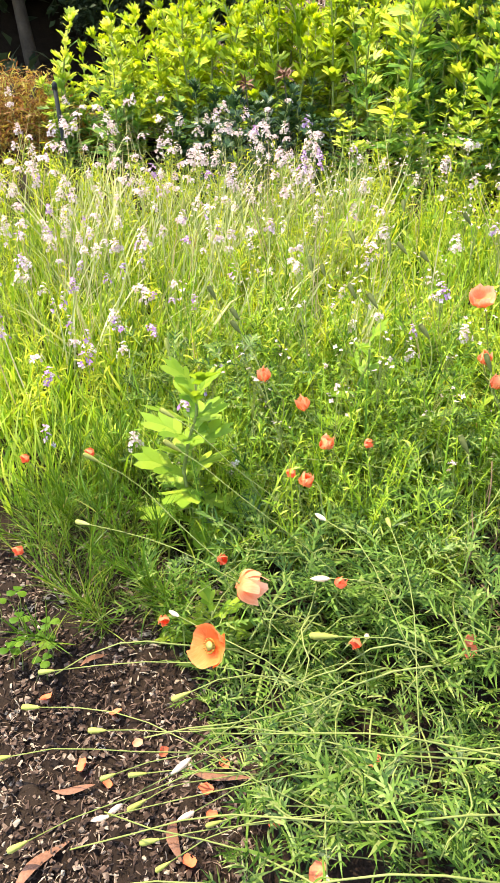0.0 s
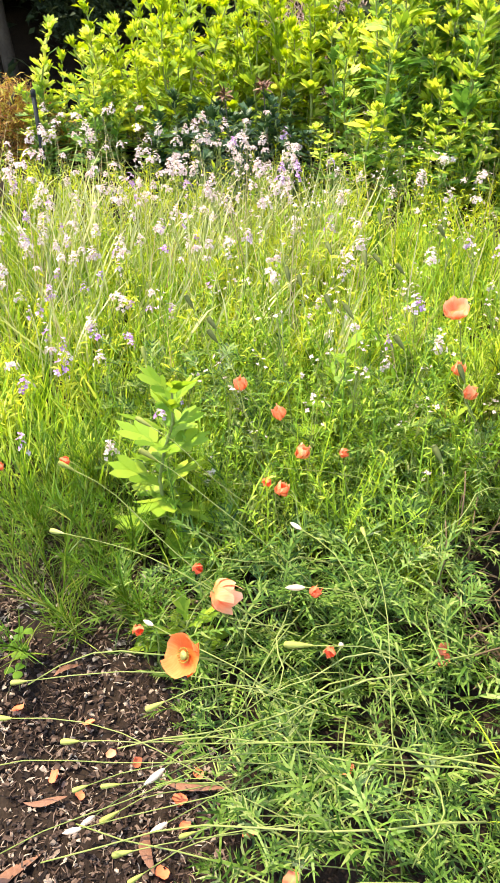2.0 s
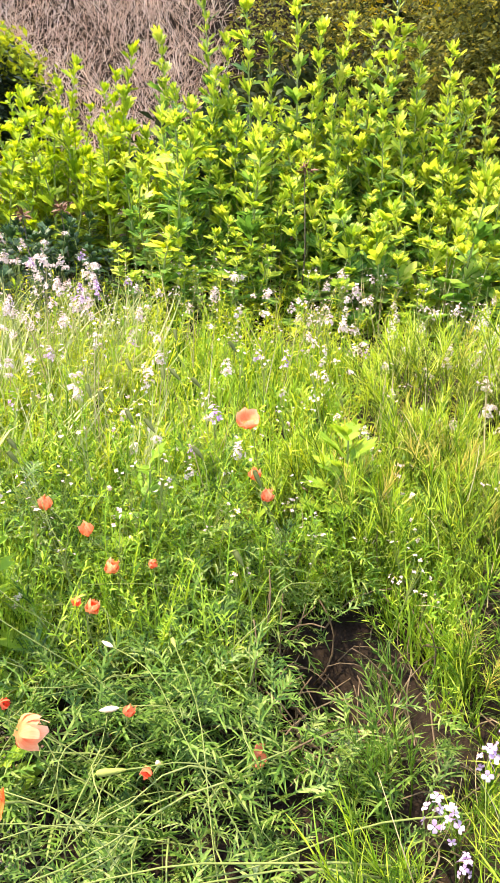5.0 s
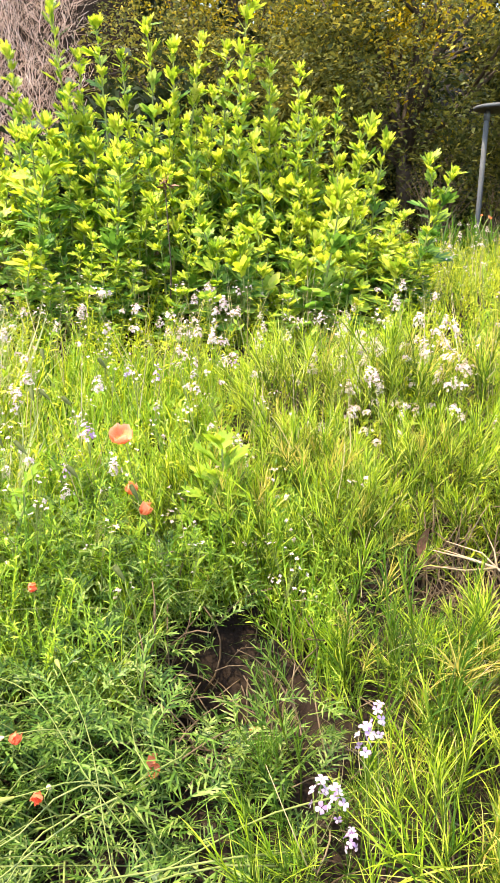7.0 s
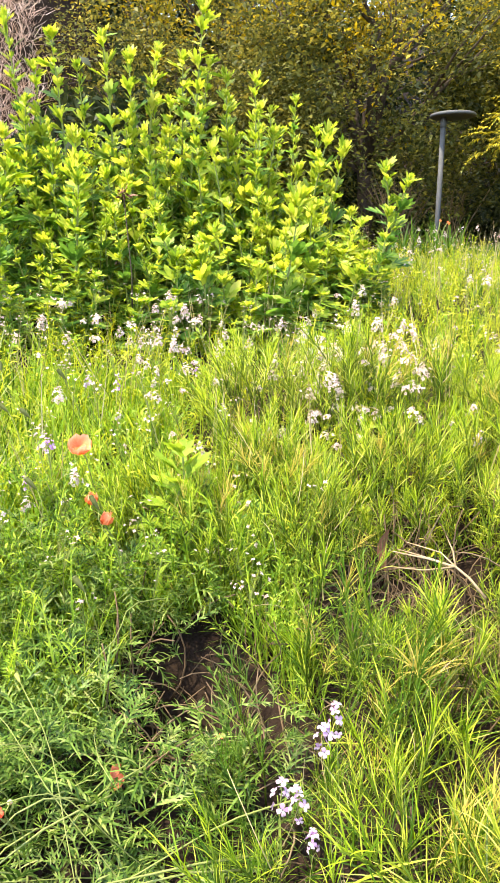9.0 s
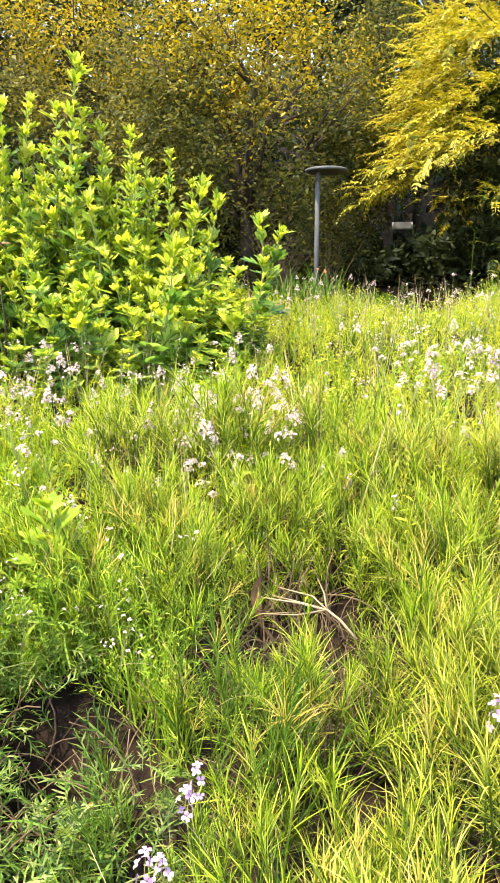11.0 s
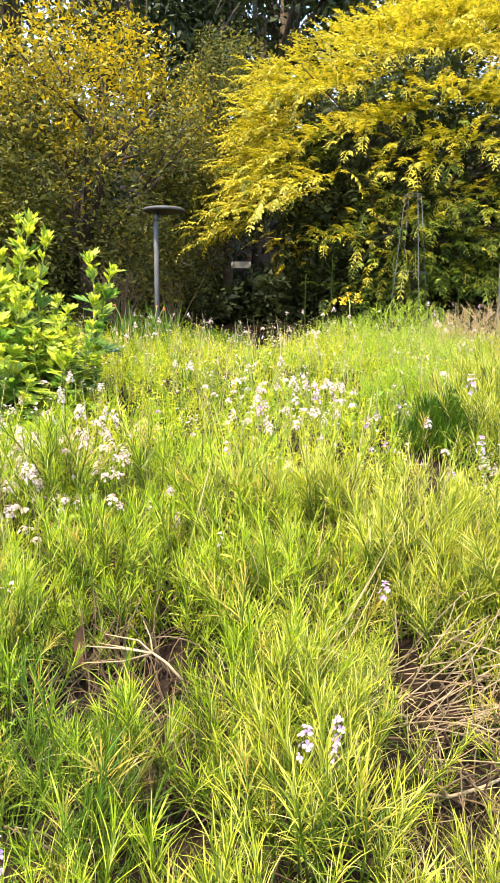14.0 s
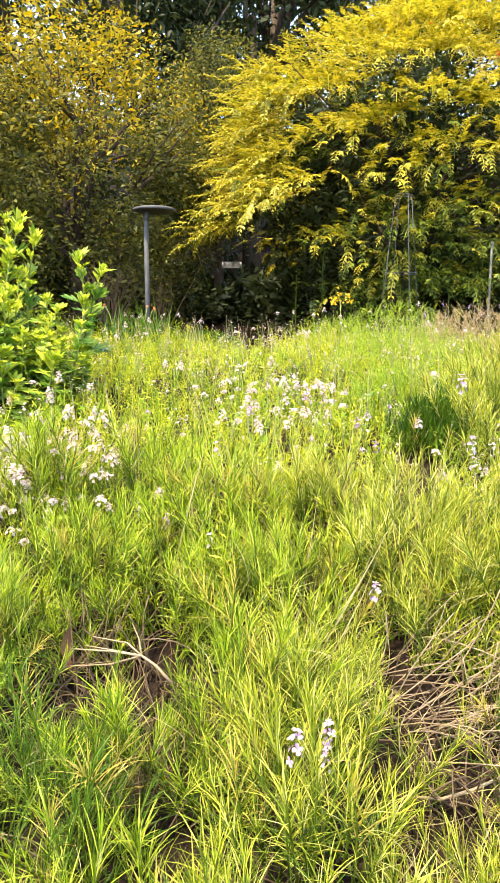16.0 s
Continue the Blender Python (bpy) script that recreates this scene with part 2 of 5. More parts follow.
def join(*shapes):
    vs, fs, ss, n = [], [], [], 0
    for v, f, s in shapes:
        vs.append(v), fs.append(f + n), ss.append(s)
        n += len(v)
    return np.concatenate(vs), np.concatenate(fs), np.concatenate(ss)


def moved(shape, m):
    a = np.array(m)
    return shape[0] @ a[:3, :3].T + a[:3, 3], shape[1], shape[2]


def scattered(shape, mats):
    """Many copies of a shape, joined; mats: n x 4 x 4."""
    v, f, s = shape
    n = len(mats)
    vv = np.einsum("nij,vj->nvi", mats[:, :3, :3], v) + mats[:, None, :3, 3]
    ff = f[None] + (np.arange(n) * len(v))[:, None, None]
    return vv.reshape(-1, 3), ff.reshape(-1, 3), np.tile(s, n)


def slot(shape, i):
    return shape[0], shape[1], np.full(len(shape[1]), i)


def ribbon(points, widths, side=(0, 1, 0), fold=0.0):
    """A flat strip along points, running out to a tip where its width is nil; fold lifts its two edges."""
    p, w, sd = np.array(points, float), np.array(widths, float), np.array(side, float)
    n = len(p)
    t = np.gradient(p, axis=0)
    nr = np.cross(t, sd)
    nr /= np.linalg.norm(nr, axis=1)[:, None] + 1e-9
    if fold:
        v = np.concatenate([p - sd * w[:, None] / 2 - nr * fold * w[:, None], p, p + sd * w[:, None] / 2 - nr * fold * w[:, None]])
        f = []
        for i in range(n - 1):
            for a, b in ((0, n), (n, 2 * n)):
                f += [(a + i, b + i, b + i + 1), (a + i, b + i + 1, a + i + 1)]
    else:
        v = np.concatenate([p - sd * w[:, None] / 2, p + sd * w[:, None] / 2])
        f = []
        for i in range(n - 1):
            if w[i + 1] <= 1e-6:
                f += [(i, n + i, i + 1)]
            elif w[i] <= 1e-6:
                f += [(i, n + i + 1, i + 1)]
            else:
                f += [(i, n + i, n + i + 1), (i, n + i + 1, i + 1)]
    return v, np.array(f), np.zeros(len(f), int)


def tube(points, radii, sides=5):
    p, r = np.array(points, float), np.broadcast_to(np.array(radii, float), len(points))
    t = np.gradient(p, axis=0)
    t /= np.linalg.norm(t, axis=1)[:, None] + 1e-9
    ref = np.where(np.abs(t[:, 2:3]) > 0.9, [[1.0, 0, 0]], [[0, 0, 1.0]])
    a = np.cross(t, ref)
    a /= np.linalg.norm(a, axis=1)[:, None] + 1e-9
    for i in range(1, len(a)):
        a[i] = a[i - 1] - t[i] * np.dot(a[i - 1], t[i])
        a[i] /= np.linalg.norm(a[i]) + 1e-9
    b = np.cross(t, a)
    an = np.linspace(0, 2 * np.pi, sides, endpoint=False)
    v = p[:, None] + r[:, None, None] * (np.cos(an)[None, :, None] * a[:, None] + np.sin(an)[None, :, None] * b[:, None])
    f = []
    for i in range(len(p) - 1):
        for j in range(sides):
            k = (j + 1) % sides
            q = i * sides
            f += [(q + j, q + k, q + sides + k), (q + j, q + sides + k, q + sides + j)]
    e = (len(p) - 1) * sides
    for j in range(1, sides - 1):
        f += [(0, j + 1, j), (e, e + j, e + j + 1)]
    return v.reshape(-1, 3), np.array(f), np.zeros(len(f), int)


def bent(length, bend, n=5, rise=1.0):
    """Points of a stalk that starts upright and leans over towards +x by bend radians at its end."""
    a = np.linspace(0, bend, n) ** 1.0
    d = np.stack([np.sin(a), np.zeros(n), np.cos(a) * rise], 1) * length / (n - 1)
    return np.concatenate([[[0, 0, 0]], np.cumsum(d[:-1] * 0.5 + d[1:] * 0.5, axis=0)])


def blade(length, width, bend, n=4, fold=0.0):
    w = width * np.array([0.55, 1.0, 0.8, 0.45, 0.0]) if n == 5 else width * np.array([0.7, 1.0, 0.6, 0.0])
    return ribbon(bent(length, bend, n), w, fold=fold)



def broad_leaf(length, droop=0.3, fold=0.15, wide=1.0):
    """A flat leaf on a wedge-shaped base, cut into five pointed fingers, slightly folded along the rib; five pieces that meet as one blade."""
    shapes = []
    for a, start, reach, w in ((0.0, 0.0, 1.0, 0.2), (-0.42, 0.3, 0.6, 0.17), (0.42, 0.3, 0.6, 0.17), (-0.85, 0.26, 0.4, 0.13), (0.85, 0.26, 0.4, 0.13)):
        a = a * (0.75 + 0.25 * wide) + rng.uniform(-0.08, 0.08)
        reach *= rng.uniform(0.88, 1.12)
        pts = []
        for u in (0.0, 0.45, 0.8, 1.0):
            x, y = start + reach * u * math.cos(a), reach * u * math.sin(a)
            pts.append((length * x, length * y, length * (fold * abs(y) - 0.5 * droop * x * x)))
        side = np.array([-math.sin(a), math.cos(a), fold * (0 if a == 0 else math.copysign(1, a))])
        shapes.append(ribbon(pts, np.array([0.05 if a == 0 else 0.12, w * 0.95, w * 0.92, 0.0]) * wide * length, side))
    return join(*shapes)


def turn(rx=0.0, ry=0.0, rz=0.0, at=(0, 0, 0), size=1.0):
    return np.array(Matrix.LocRotScale(at, Euler((rx, ry, rz)), (size, size, size)))


def many(xs, ys, zs, lean=0.35, size=(0.8, 1.2), yaw=None, lean_to=None):
    """Standing poses at the given spots, turned at random, leaning a little."""
    n = len(xs)
    a = rng.uniform(0, 2 * np.pi, n) if yaw is None else yaw
    sc = rng.uniform(size[0], size[1], n)
    lx, ly = rng.normal(0, lean, n), rng.normal(0, lean, n)
    if lean_to is not None:
        lx, ly = lx + lean_to[0], ly + lean_to[1]
    up = np.stack([lx, ly, np.ones(n)], 1)
    up /= np.linalg.norm(up, axis=1)[:, None]
    x = np.stack([np.cos(a), np.sin(a), np.zeros(n)], 1)
    x -= up * (x * up).sum(1)[:, None]
    x /= np.linalg.norm(x, axis=1)[:, None]
    y = np.cross(up, x)
    m = np.zeros((n, 4, 4))
    m[:, :3, 0], m[:, :3, 1], m[:, :3, 2] = x * sc[:, None], y * sc[:, None], up * sc[:, None]
    m[:, :3, 3] = np.stack([xs, ys, zs], 1)
    m[:, 3, 3] = 1
    return m


def spread(variants, mats):
    """Copies of several variants of a shape, shared out over the poses."""
    k = rng.integers(0, len(variants), len(mats))
    return join(*[scattered(v, mats[k == i]) for i, v in enumerate(variants) if (k == i).any()])


def thing(name, label, category, at=(0, 0, 0), group="", kind=""):
    ob = new(name)
    ob.location = at
    return tagged(ob, label, category, group, kind)


def part(name, shape, materials, parent, label="", at=None):
    ob = new(name, shape if isinstance(shape, bpy.types.Mesh) else mesh(name, shape, materials))
    ob.parent = parent
    if at is not None:
        ob.matrix_basis = Matrix(at)
    return tagged(ob, label) if label else ob


def stuff(name, shape, materials, label, category):
    return tagged(new(name, mesh(name, shape, materials)), label, category, kind="stuff")


# ---- the lie of the land: bearings in degrees from +y towards +x, distances from the standing place ----
PROFILE_R = [0.0, 0.35, 0.55, 0.73, 1.0, 1.4, 2.04, 2.86, 4.1, 5.7, 7.3, 10.0, 16.0, 30.0, 80.0, 400.0]
PROFILE_Z = [0.0, 0.12, 0.46, 0.49, 0.55, 0.66, 0.84, 1.0, 1.14, 1.23, 1.25, 1.3, 1.7, 7.0, 22.0, 40.0]


def ground(x, y):
    x, y = np.asarray(x, float), np.asarray(y, float)
    r, b = np.hypot(x, y), np.degrees(np.arctan2(x, y))
    front = np.clip(1.6 - np.abs(b - 50) / 90, 0, 1)
    z = np.interp(r, PROFILE_R, PROFILE_Z) * front
    # a steep dry bank behind the shrubs
    z += 6.0 * np.clip((r - 9.5) / 5, 0, 1) ** 1.3 * np.clip((46 - np.abs(b - 6)) / 14, 0, 1)
    z += 0.03 * np.sin(3.1 * x + 1.0) * np.sin(2.7 * y) * np.clip(r - 0.8, 0, 1)
    z += 0.012 * np.sin(11 * x) * np.sin(13 * y + 1) * np.clip(r - 0.5, 0, 1)
    # a saddle in the meadow's far edge
    z -= 0.24 * np.exp(-((b - 77.0) / 2.6) ** 2) * np.clip((r - 4.6) / 2.0, 0, 1) * np.clip((14 - r) / 4, 0, 1)
    # hollow under the near stems
    z -= 0.2 * np.exp(-((x - 0.88) ** 2 + (y - 0.69) ** 2) / 0.009) + 0.1 * np.exp(-((x - 1.3) ** 2 + (y - 0.27) ** 2) / 0.02)
    return z


def polar(b, r):
    a = np.radians(b)
    return np.sin(a) * r, np.cos(a) * r


def area(n, b0, b1, r0, r1, power=2.0):
    """n spots in a stretch of a ring; power 2 spreads them evenly, less crowds them towards the near edge."""
    b = rng.uniform(b0, b1, n)
    r = (rng.uniform(0, 1, n) * (r1 ** power - r0 ** power) + r0 ** power) ** (1 / power)
    x, y = polar(b, r)
    return x, y, b, r


rs = np.concatenate([[0.02], np.linspace(0.1, 3.0, 90), np.geomspace(3.1, 400, 70)])
bs = np.radians(np.concatenate([np.arange(-10, 110, 1.0), np.arange(110, 350, 6.0)]))
gx, gy = rs[:, None] * np.sin(bs), rs[:, None] * np.cos(bs)
gv = np.stack([gx, gy, ground(gx, gy)], 2)
gv[:, :, 2] += np.where((rs[:, None] < 3) & (np.cos(bs - 0.87) > 0.3), rng.normal(0, 0.004, gx.shape), 0)
nr, nb = len(rs), len(bs)
gi = np.arange(nr * nb).reshape(nr, nb)
g2 = np.roll(gi, -1, 1)
gf = np.concatenate([np.stack([gi[:-1], gi[1:], g2[1:]], 2).reshape(-1, 3), np.stack([gi[:-1], g2[1:], g2[:-1]], 2).reshape(-1, 3)])
tagged(new("ground", mesh("ground", (gv.reshape(-1, 3), gf[:, ::-1], np.zeros(len(gf))), ["soil"])), "dark brown garden soil rising to a bank", "ground", kind="structure")

def foot(x, y):
    return (x, y, float(ground(x, y)) - 0.01)


# ---- far: trees, hedges, the bank's brush ----


def leaf_cluster(n, size, radius, long=2.2):
    """A loose tuft of small leaves."""
    shapes = []
    for _ in range(n):
        d = rng.normal(0, 1, 3)
        d /= np.linalg.norm(d)
        lf = ribbon([[0, 0, 0], [size * 0.5, 0, size * 0.08], [size, 0, -size * 0.05]], [0.0, size / long, 0.0])
        shapes.append(moved(lf, turn(rng.uniform(-0.9, 0.9), rng.uniform(-1.0, 0.7), rng.uniform(0, 6.3), d * radius * rng.uniform(0.2, 1), rng.uniform(0.7, 1.25))))
    return join(*shapes)


def feather_spray(length, n, leaflet):
    """A drooping branchlet with leaflets to both sides."""
    pts = np.array([[s * length, 0, 0.12 * length * s - 0.5 * length * s * s] for s in np.linspace(0, 1, 5)])
    shapes = [ribbon(pts, np.linspace(0.012, 0.004, 5))]
    for i in range(n):
        s = 0.15 + 0.85 * i / (n - 1)
        p = np.array([s * length, 0, 0.12 * length * s - 0.5 * length * s * s])
        for sg in (-1, 1):
            k = leaflet * (1.1 - 0.5 * s) * rng.uniform(0.8, 1.2)
            lf = ribbon([[0, 0, 0], [k * 0.45, 0, 0.06 * k], [k, 0, -0.2 * k]], [0.0, k * 0.36, 0.0])
            shapes.append(moved(lf, turn(rng.uniform(-0.4, 0.4), rng.uniform(0, 0.5), sg * rng.uniform(0.6, 1.2), p)))
    return join(*shapes)


def outward(points, centre, droop=0.3):
    """Poses at points whose x axis runs away from the centre."""
    n = len(points)
    d = points - centre
    d[:, 2] = d[:, 2] * 0.4 - droop * rng.uniform(0, 1, n)
    d += rng.normal(0, 0.35, d.shape) * np.linalg.norm(d, axis=1)[:, None]
    d /= np.linalg.norm(d, axis=1)[:, None]
    up = np.tile([0, 0, 1.0], (n, 1))
    y = np.cross(up, d)
    y /= np.linalg.norm(y, axis=1)[:, None]
    z = np.cross(d, y)
    sc = rng.uniform(0.7, 1.25, n)[:, None]
    m = np.zeros((n, 4, 4))
    m[:, :3, 0], m[:, :3, 1], m[:, :3, 2], m[:, :3, 3], m[:, 3, 3] = d * sc, y * sc, z * sc, points, 1
    return m


def crown_points(n, centre, rx, ry, rz, inner=0.55, lumps=9, floor=-0.55, lump_size=0.4):
    """Spots through the outer part of a lumpy crown, gathered round its limbs' ends, with gaps between."""
    lc = rng.normal(0, 1, (lumps, 3))
    lc /= np.linalg.norm(lc, axis=1)[:, None]
    lc[:, 2] = np.abs(lc[:, 2]) * 1.2 + floor * 0.6
    p = np.concatenate([rng.normal(0, 1, (n, 3))])
    p /= np.linalg.norm(p, axis=1)[:, None]
    p *= (rng.uniform(inner ** 3, 1, n) ** (1 / 3))[:, None]
    k = rng.integers(0, lumps, n)
    q = lc[k] * 0.72 + p * lump_size
    use = rng.uniform(0, 1, n) < 0.5
    q = np.where(use[:, None], q, p)
    q = q[q[:, 2] > floor]
    return q * np.array([rx, ry, rz]) + centre


def shelf_points(shelves, each, centre, r, rz, low):
    """Spots gathered in flat, drooping shelves over the outside of a dome."""
    out = []
    for i in range(shelves):
        u = low + (1.0 - low) * (i + 0.5) / shelves
        a = 2.39996 * i + rng.uniform(-0.3, 0.3)
        c = max(0.0, 1 - abs(max(u, -0.3)) ** 2.5) ** 0.42
        k = rng.uniform(0.86, 1.0) if i % 4 else rng.uniform(0.62, 0.8)
        d = np.array([math.cos(a) * c, math.sin(a) * c, u])
        if u < -0.1 and d[1] > 0.25:
            continue
        q = rng.normal(0, 1, (each, 3)) * np.array([0.25, 0.25, 0.012])
        along = (q[:, 0] * d[0] + q[:, 1] * d[1]) / max(c, 0.2)
        q[:, 2] -= 0.25 * along + 0.4 * np.abs(along) * along
        out.append(d * k * np.array([r, r, rz]) + q)
    return np.concatenate(out) + centre


def limb_set(base, centre, rx, rz, n, r0):
    base, centre = np.array(base, float), np.array(centre, float)
    fork = base + (centre - base) * 0.55
    fork[2] = min(fork[2], base[2] + 0.75 * (centre[2] - base[2]))
    trunk = tube([base - [0, 0, 0.2], base + (fork - base) * 0.4 + rng.normal(0, 0.04, 3), fork, centre], [r0 * 1.25, r0, r0 * 0.8, r0 * 0.4], 9)
    limbs = []
    for i in range(n):
        a, e = 2 * np.pi * i / n + rng.uniform(-0.4, 0.4), rng.uniform(0.0, 1.2)
        tip = centre + np.array([np.cos(a) * np.cos(e) * rx * 0.85, np.sin(a) * np.cos(e) * rx * 0.85, np.sin(e) * rz * 0.85 - 0.1 * rz])
        mid = fork * 0.5 + tip * 0.5 + np.array([0, 0, 0.12 * rz]) + rng.normal(0, 0.08 * rx, 3)
        limbs.append(tube([fork, mid, tip], [r0 * 0.5, r0 * 0.28, r0 * 0.07], 6))
        for _ in range(3):
            t2 = tip + rng.normal(0, 0.12 * rx, 3)
            limbs.append(tube([mid, (mid + t2) / 2 + rng.normal(0, 0.05, 3), t2], [r0 * 0.2, r0 * 0.12, r0 * 0.04], 5))
    return trunk, limbs


def tree(name, label, b, d, z, rx, rz, kinds, n, leaf, r0=0.12, limbs=8, spray=False, floor=-0.55, inner=0.55, lumps=9, lean=(0, 0), lump_size=0.4, shelves=0, gold=0.0, gold_leaf="gold_leaf"):
    x, y = polar(b, d)
    at = np.array([x, y, float(ground(x, y))])
    th = thing(name, label, "tree", at)
    centre = np.array([lean[0], lean[1], z - at[2]])
    trunk, lb = limb_set((0, 0, 0), centre, rx, rz, limbs, r0)
    part("trunk", trunk, ["bark"], th)
    for l in lb:
        part("limb", l, ["bark"], th)
    pts = shelf_points(shelves, n, centre, rx, rz, floor) if shelves else crown_points(n, centre, rx, rx, rz, inner, lumps, floor, lump_size)
    mats = outward(pts, centre - [0, 0, rz * 0.4]) if spray else many(pts[:, 0], pts[:, 1], pts[:, 2], 0.5, (0.7, 1.3))
    # Upper leaves get a brighter material: new growth, with sunlight put into its colour.
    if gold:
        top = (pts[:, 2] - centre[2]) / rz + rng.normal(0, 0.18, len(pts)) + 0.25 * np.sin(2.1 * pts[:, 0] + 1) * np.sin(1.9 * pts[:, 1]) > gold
        # Inner shelves keep the darker leaf, standing in for shade inside the dome.
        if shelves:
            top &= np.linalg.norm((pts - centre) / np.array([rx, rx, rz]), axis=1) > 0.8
        part("new_growth", spread(kinds, mats[top]), [gold_leaf], th, "golden yellow new growth, sunlight put into its colour")
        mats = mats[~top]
    part("crown", spread(kinds, mats), [leaf], th)
    return th, at, centre


small_tufts = [leaf_cluster(15, 0.075, 0.2) for _ in range(4)]
broad_tufts = [leaf_cluster(12, 0.3, 0.5, 2.2) for _ in range(4)]
mid_tufts = [leaf_cluster(15, 0.22, 0.5, 2.3) for _ in range(4)]
fine_tufts = [leaf_cluster(18, 0.045, 0.07, 7.0) for _ in range(4)]
sprays = [feather_spray(0.25, 8, 0.072) for _ in range(6)]

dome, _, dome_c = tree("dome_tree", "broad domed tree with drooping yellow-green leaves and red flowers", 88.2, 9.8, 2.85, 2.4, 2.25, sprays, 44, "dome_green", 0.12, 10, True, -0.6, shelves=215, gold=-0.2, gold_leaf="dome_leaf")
for a, e in [(3.6, 0.55), (3.9, 0.35), (3.3, 0.75), (4.2, 0.15), (4.4, 0.2), (3.1, 1.0), (4.0, -0.05), (4.6, 0.05), (2.9, 0.5), (3.75, 0.95)]:
    p = dome_c + np.array([np.cos(a) * np.cos(e) * 2.5, np.sin(a) * np.cos(e) * 2.5, np.sin(e) * 2.35])
    part("red_flower", moved(leaf_cluster(7, 0.045, 0.04, 3.0), turn(0, 0, a, p)), ["red_petal"], dome)
# Inner leaves are coloured dark to paint the shade in the crown's gaps.
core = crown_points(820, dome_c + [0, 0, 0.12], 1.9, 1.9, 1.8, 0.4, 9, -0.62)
part("inner_crown", spread([leaf_cluster(14, 0.13, 0.24, 2.6) for _ in range(4)], many(core[:, 0], core[:, 1], core[:, 2], 0.5, (0.7, 1.3))), ["under_shade_leaf"], dome, "green inner leaves with the crown's shade put into their colour")
# hanging runners below the dome's rim
for i in range(16):
    a = 2.7 + 0.14 * i
    p = dome_c + np.array([np.cos(a) * 2.3, np.sin(a) * 2.3, -0.85 + 0.25 * math.sin(2.3 * i)])
    zs = np.linspace(0, -0.9 - 0.3 * math.sin(1.7 * i), 9)
    run = [tube([p + [0.03 * math.sin(5 * z), 0, z] for z in zs], 0.006, 4)]
    run += [moved(leaf_cluster(8, 0.06, 0.07, 2.8), turn(0, 0, 0, p + [0, 0, z])) for z in zs]
    part("runner", join(*run), ["dome_green"], dome)

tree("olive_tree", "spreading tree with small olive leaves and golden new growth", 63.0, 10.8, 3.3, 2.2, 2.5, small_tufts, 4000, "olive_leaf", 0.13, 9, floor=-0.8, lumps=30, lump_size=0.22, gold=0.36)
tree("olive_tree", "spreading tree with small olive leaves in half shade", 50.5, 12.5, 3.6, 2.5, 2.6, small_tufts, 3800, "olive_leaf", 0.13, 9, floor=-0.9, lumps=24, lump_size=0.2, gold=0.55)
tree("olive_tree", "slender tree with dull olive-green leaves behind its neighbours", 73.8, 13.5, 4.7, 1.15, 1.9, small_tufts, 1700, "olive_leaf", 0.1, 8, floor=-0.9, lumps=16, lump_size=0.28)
# Dark crowns and bright tops put shade and sun into the evergreens' colours.
tree("evergreen_tree", "dense round dark evergreen tree with sunlight put into its yellow-green top", 15.4, 8.6, 2.4, 1.1, 0.85, small_tufts, 2600, "dark_leaf", 0.07, 7, floor=-0.5, gold=0.3, gold_leaf="sunlit_top_leaf", lean=(0.55, -0.35))
tree("evergreen_tree", "shaded evergreen tree on a bare leaning trunk", 10.5, 9.2, 3.3, 1.2, 1.0, small_tufts, 1500, "dark_leaf", 0.08, 7, floor=-0.6, gold=0.7, gold_leaf="sunlit_top_leaf", lean=(-0.3, 0.0))
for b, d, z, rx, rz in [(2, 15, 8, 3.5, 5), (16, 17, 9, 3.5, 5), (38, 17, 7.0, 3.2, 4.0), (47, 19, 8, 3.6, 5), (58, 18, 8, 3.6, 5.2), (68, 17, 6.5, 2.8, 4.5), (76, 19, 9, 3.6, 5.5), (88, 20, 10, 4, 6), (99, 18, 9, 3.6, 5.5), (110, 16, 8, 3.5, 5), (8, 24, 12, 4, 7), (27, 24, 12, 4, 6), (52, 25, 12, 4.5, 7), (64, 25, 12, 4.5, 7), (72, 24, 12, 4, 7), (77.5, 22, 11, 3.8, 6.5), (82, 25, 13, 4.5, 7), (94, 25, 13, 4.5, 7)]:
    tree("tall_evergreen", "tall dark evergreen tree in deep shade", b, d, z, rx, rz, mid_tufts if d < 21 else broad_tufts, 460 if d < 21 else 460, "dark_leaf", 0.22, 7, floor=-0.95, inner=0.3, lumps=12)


def hedge(label, b, d, w, h, n, leaf, kinds, name="hedge_bush", thick=0.03, wood="bark"):
    x, y = polar(b, d)
    at = np.array([x, y, float(ground(x, y))])
    th = thing(name, label, "bush", at)
    p = rng.normal(0, 1, (n, 3))
    p /= np.linalg.norm(p, axis=1)[:, None]
    p *= (rng.uniform(0.4, 1, n) ** 0.5)[:, None] * np.array([w, w, h])
    p[:, 2] = np.abs(p[:, 2])
    part("foliage", spread(kinds, many(p[:, 0], p[:, 1], p[:, 2], 0.5, (0.6, 1.2))), [leaf], th)
    for _ in range(14):
        a, s = rng.uniform(0, 6.3), rng.uniform(0.3, 0.8)
        part("stem", tube([(0, 0, -0.1), (0.3 * w * s * math.cos(a), 0.3 * w * s * math.sin(a), 0.5 * h), (w * s * math.cos(a), w * s * math.sin(a), h * (0.85 if thick > 0.01 else 0.55))], [thick, thick * 0.7, thick * 0.3], 5), [wood], th)
    return th


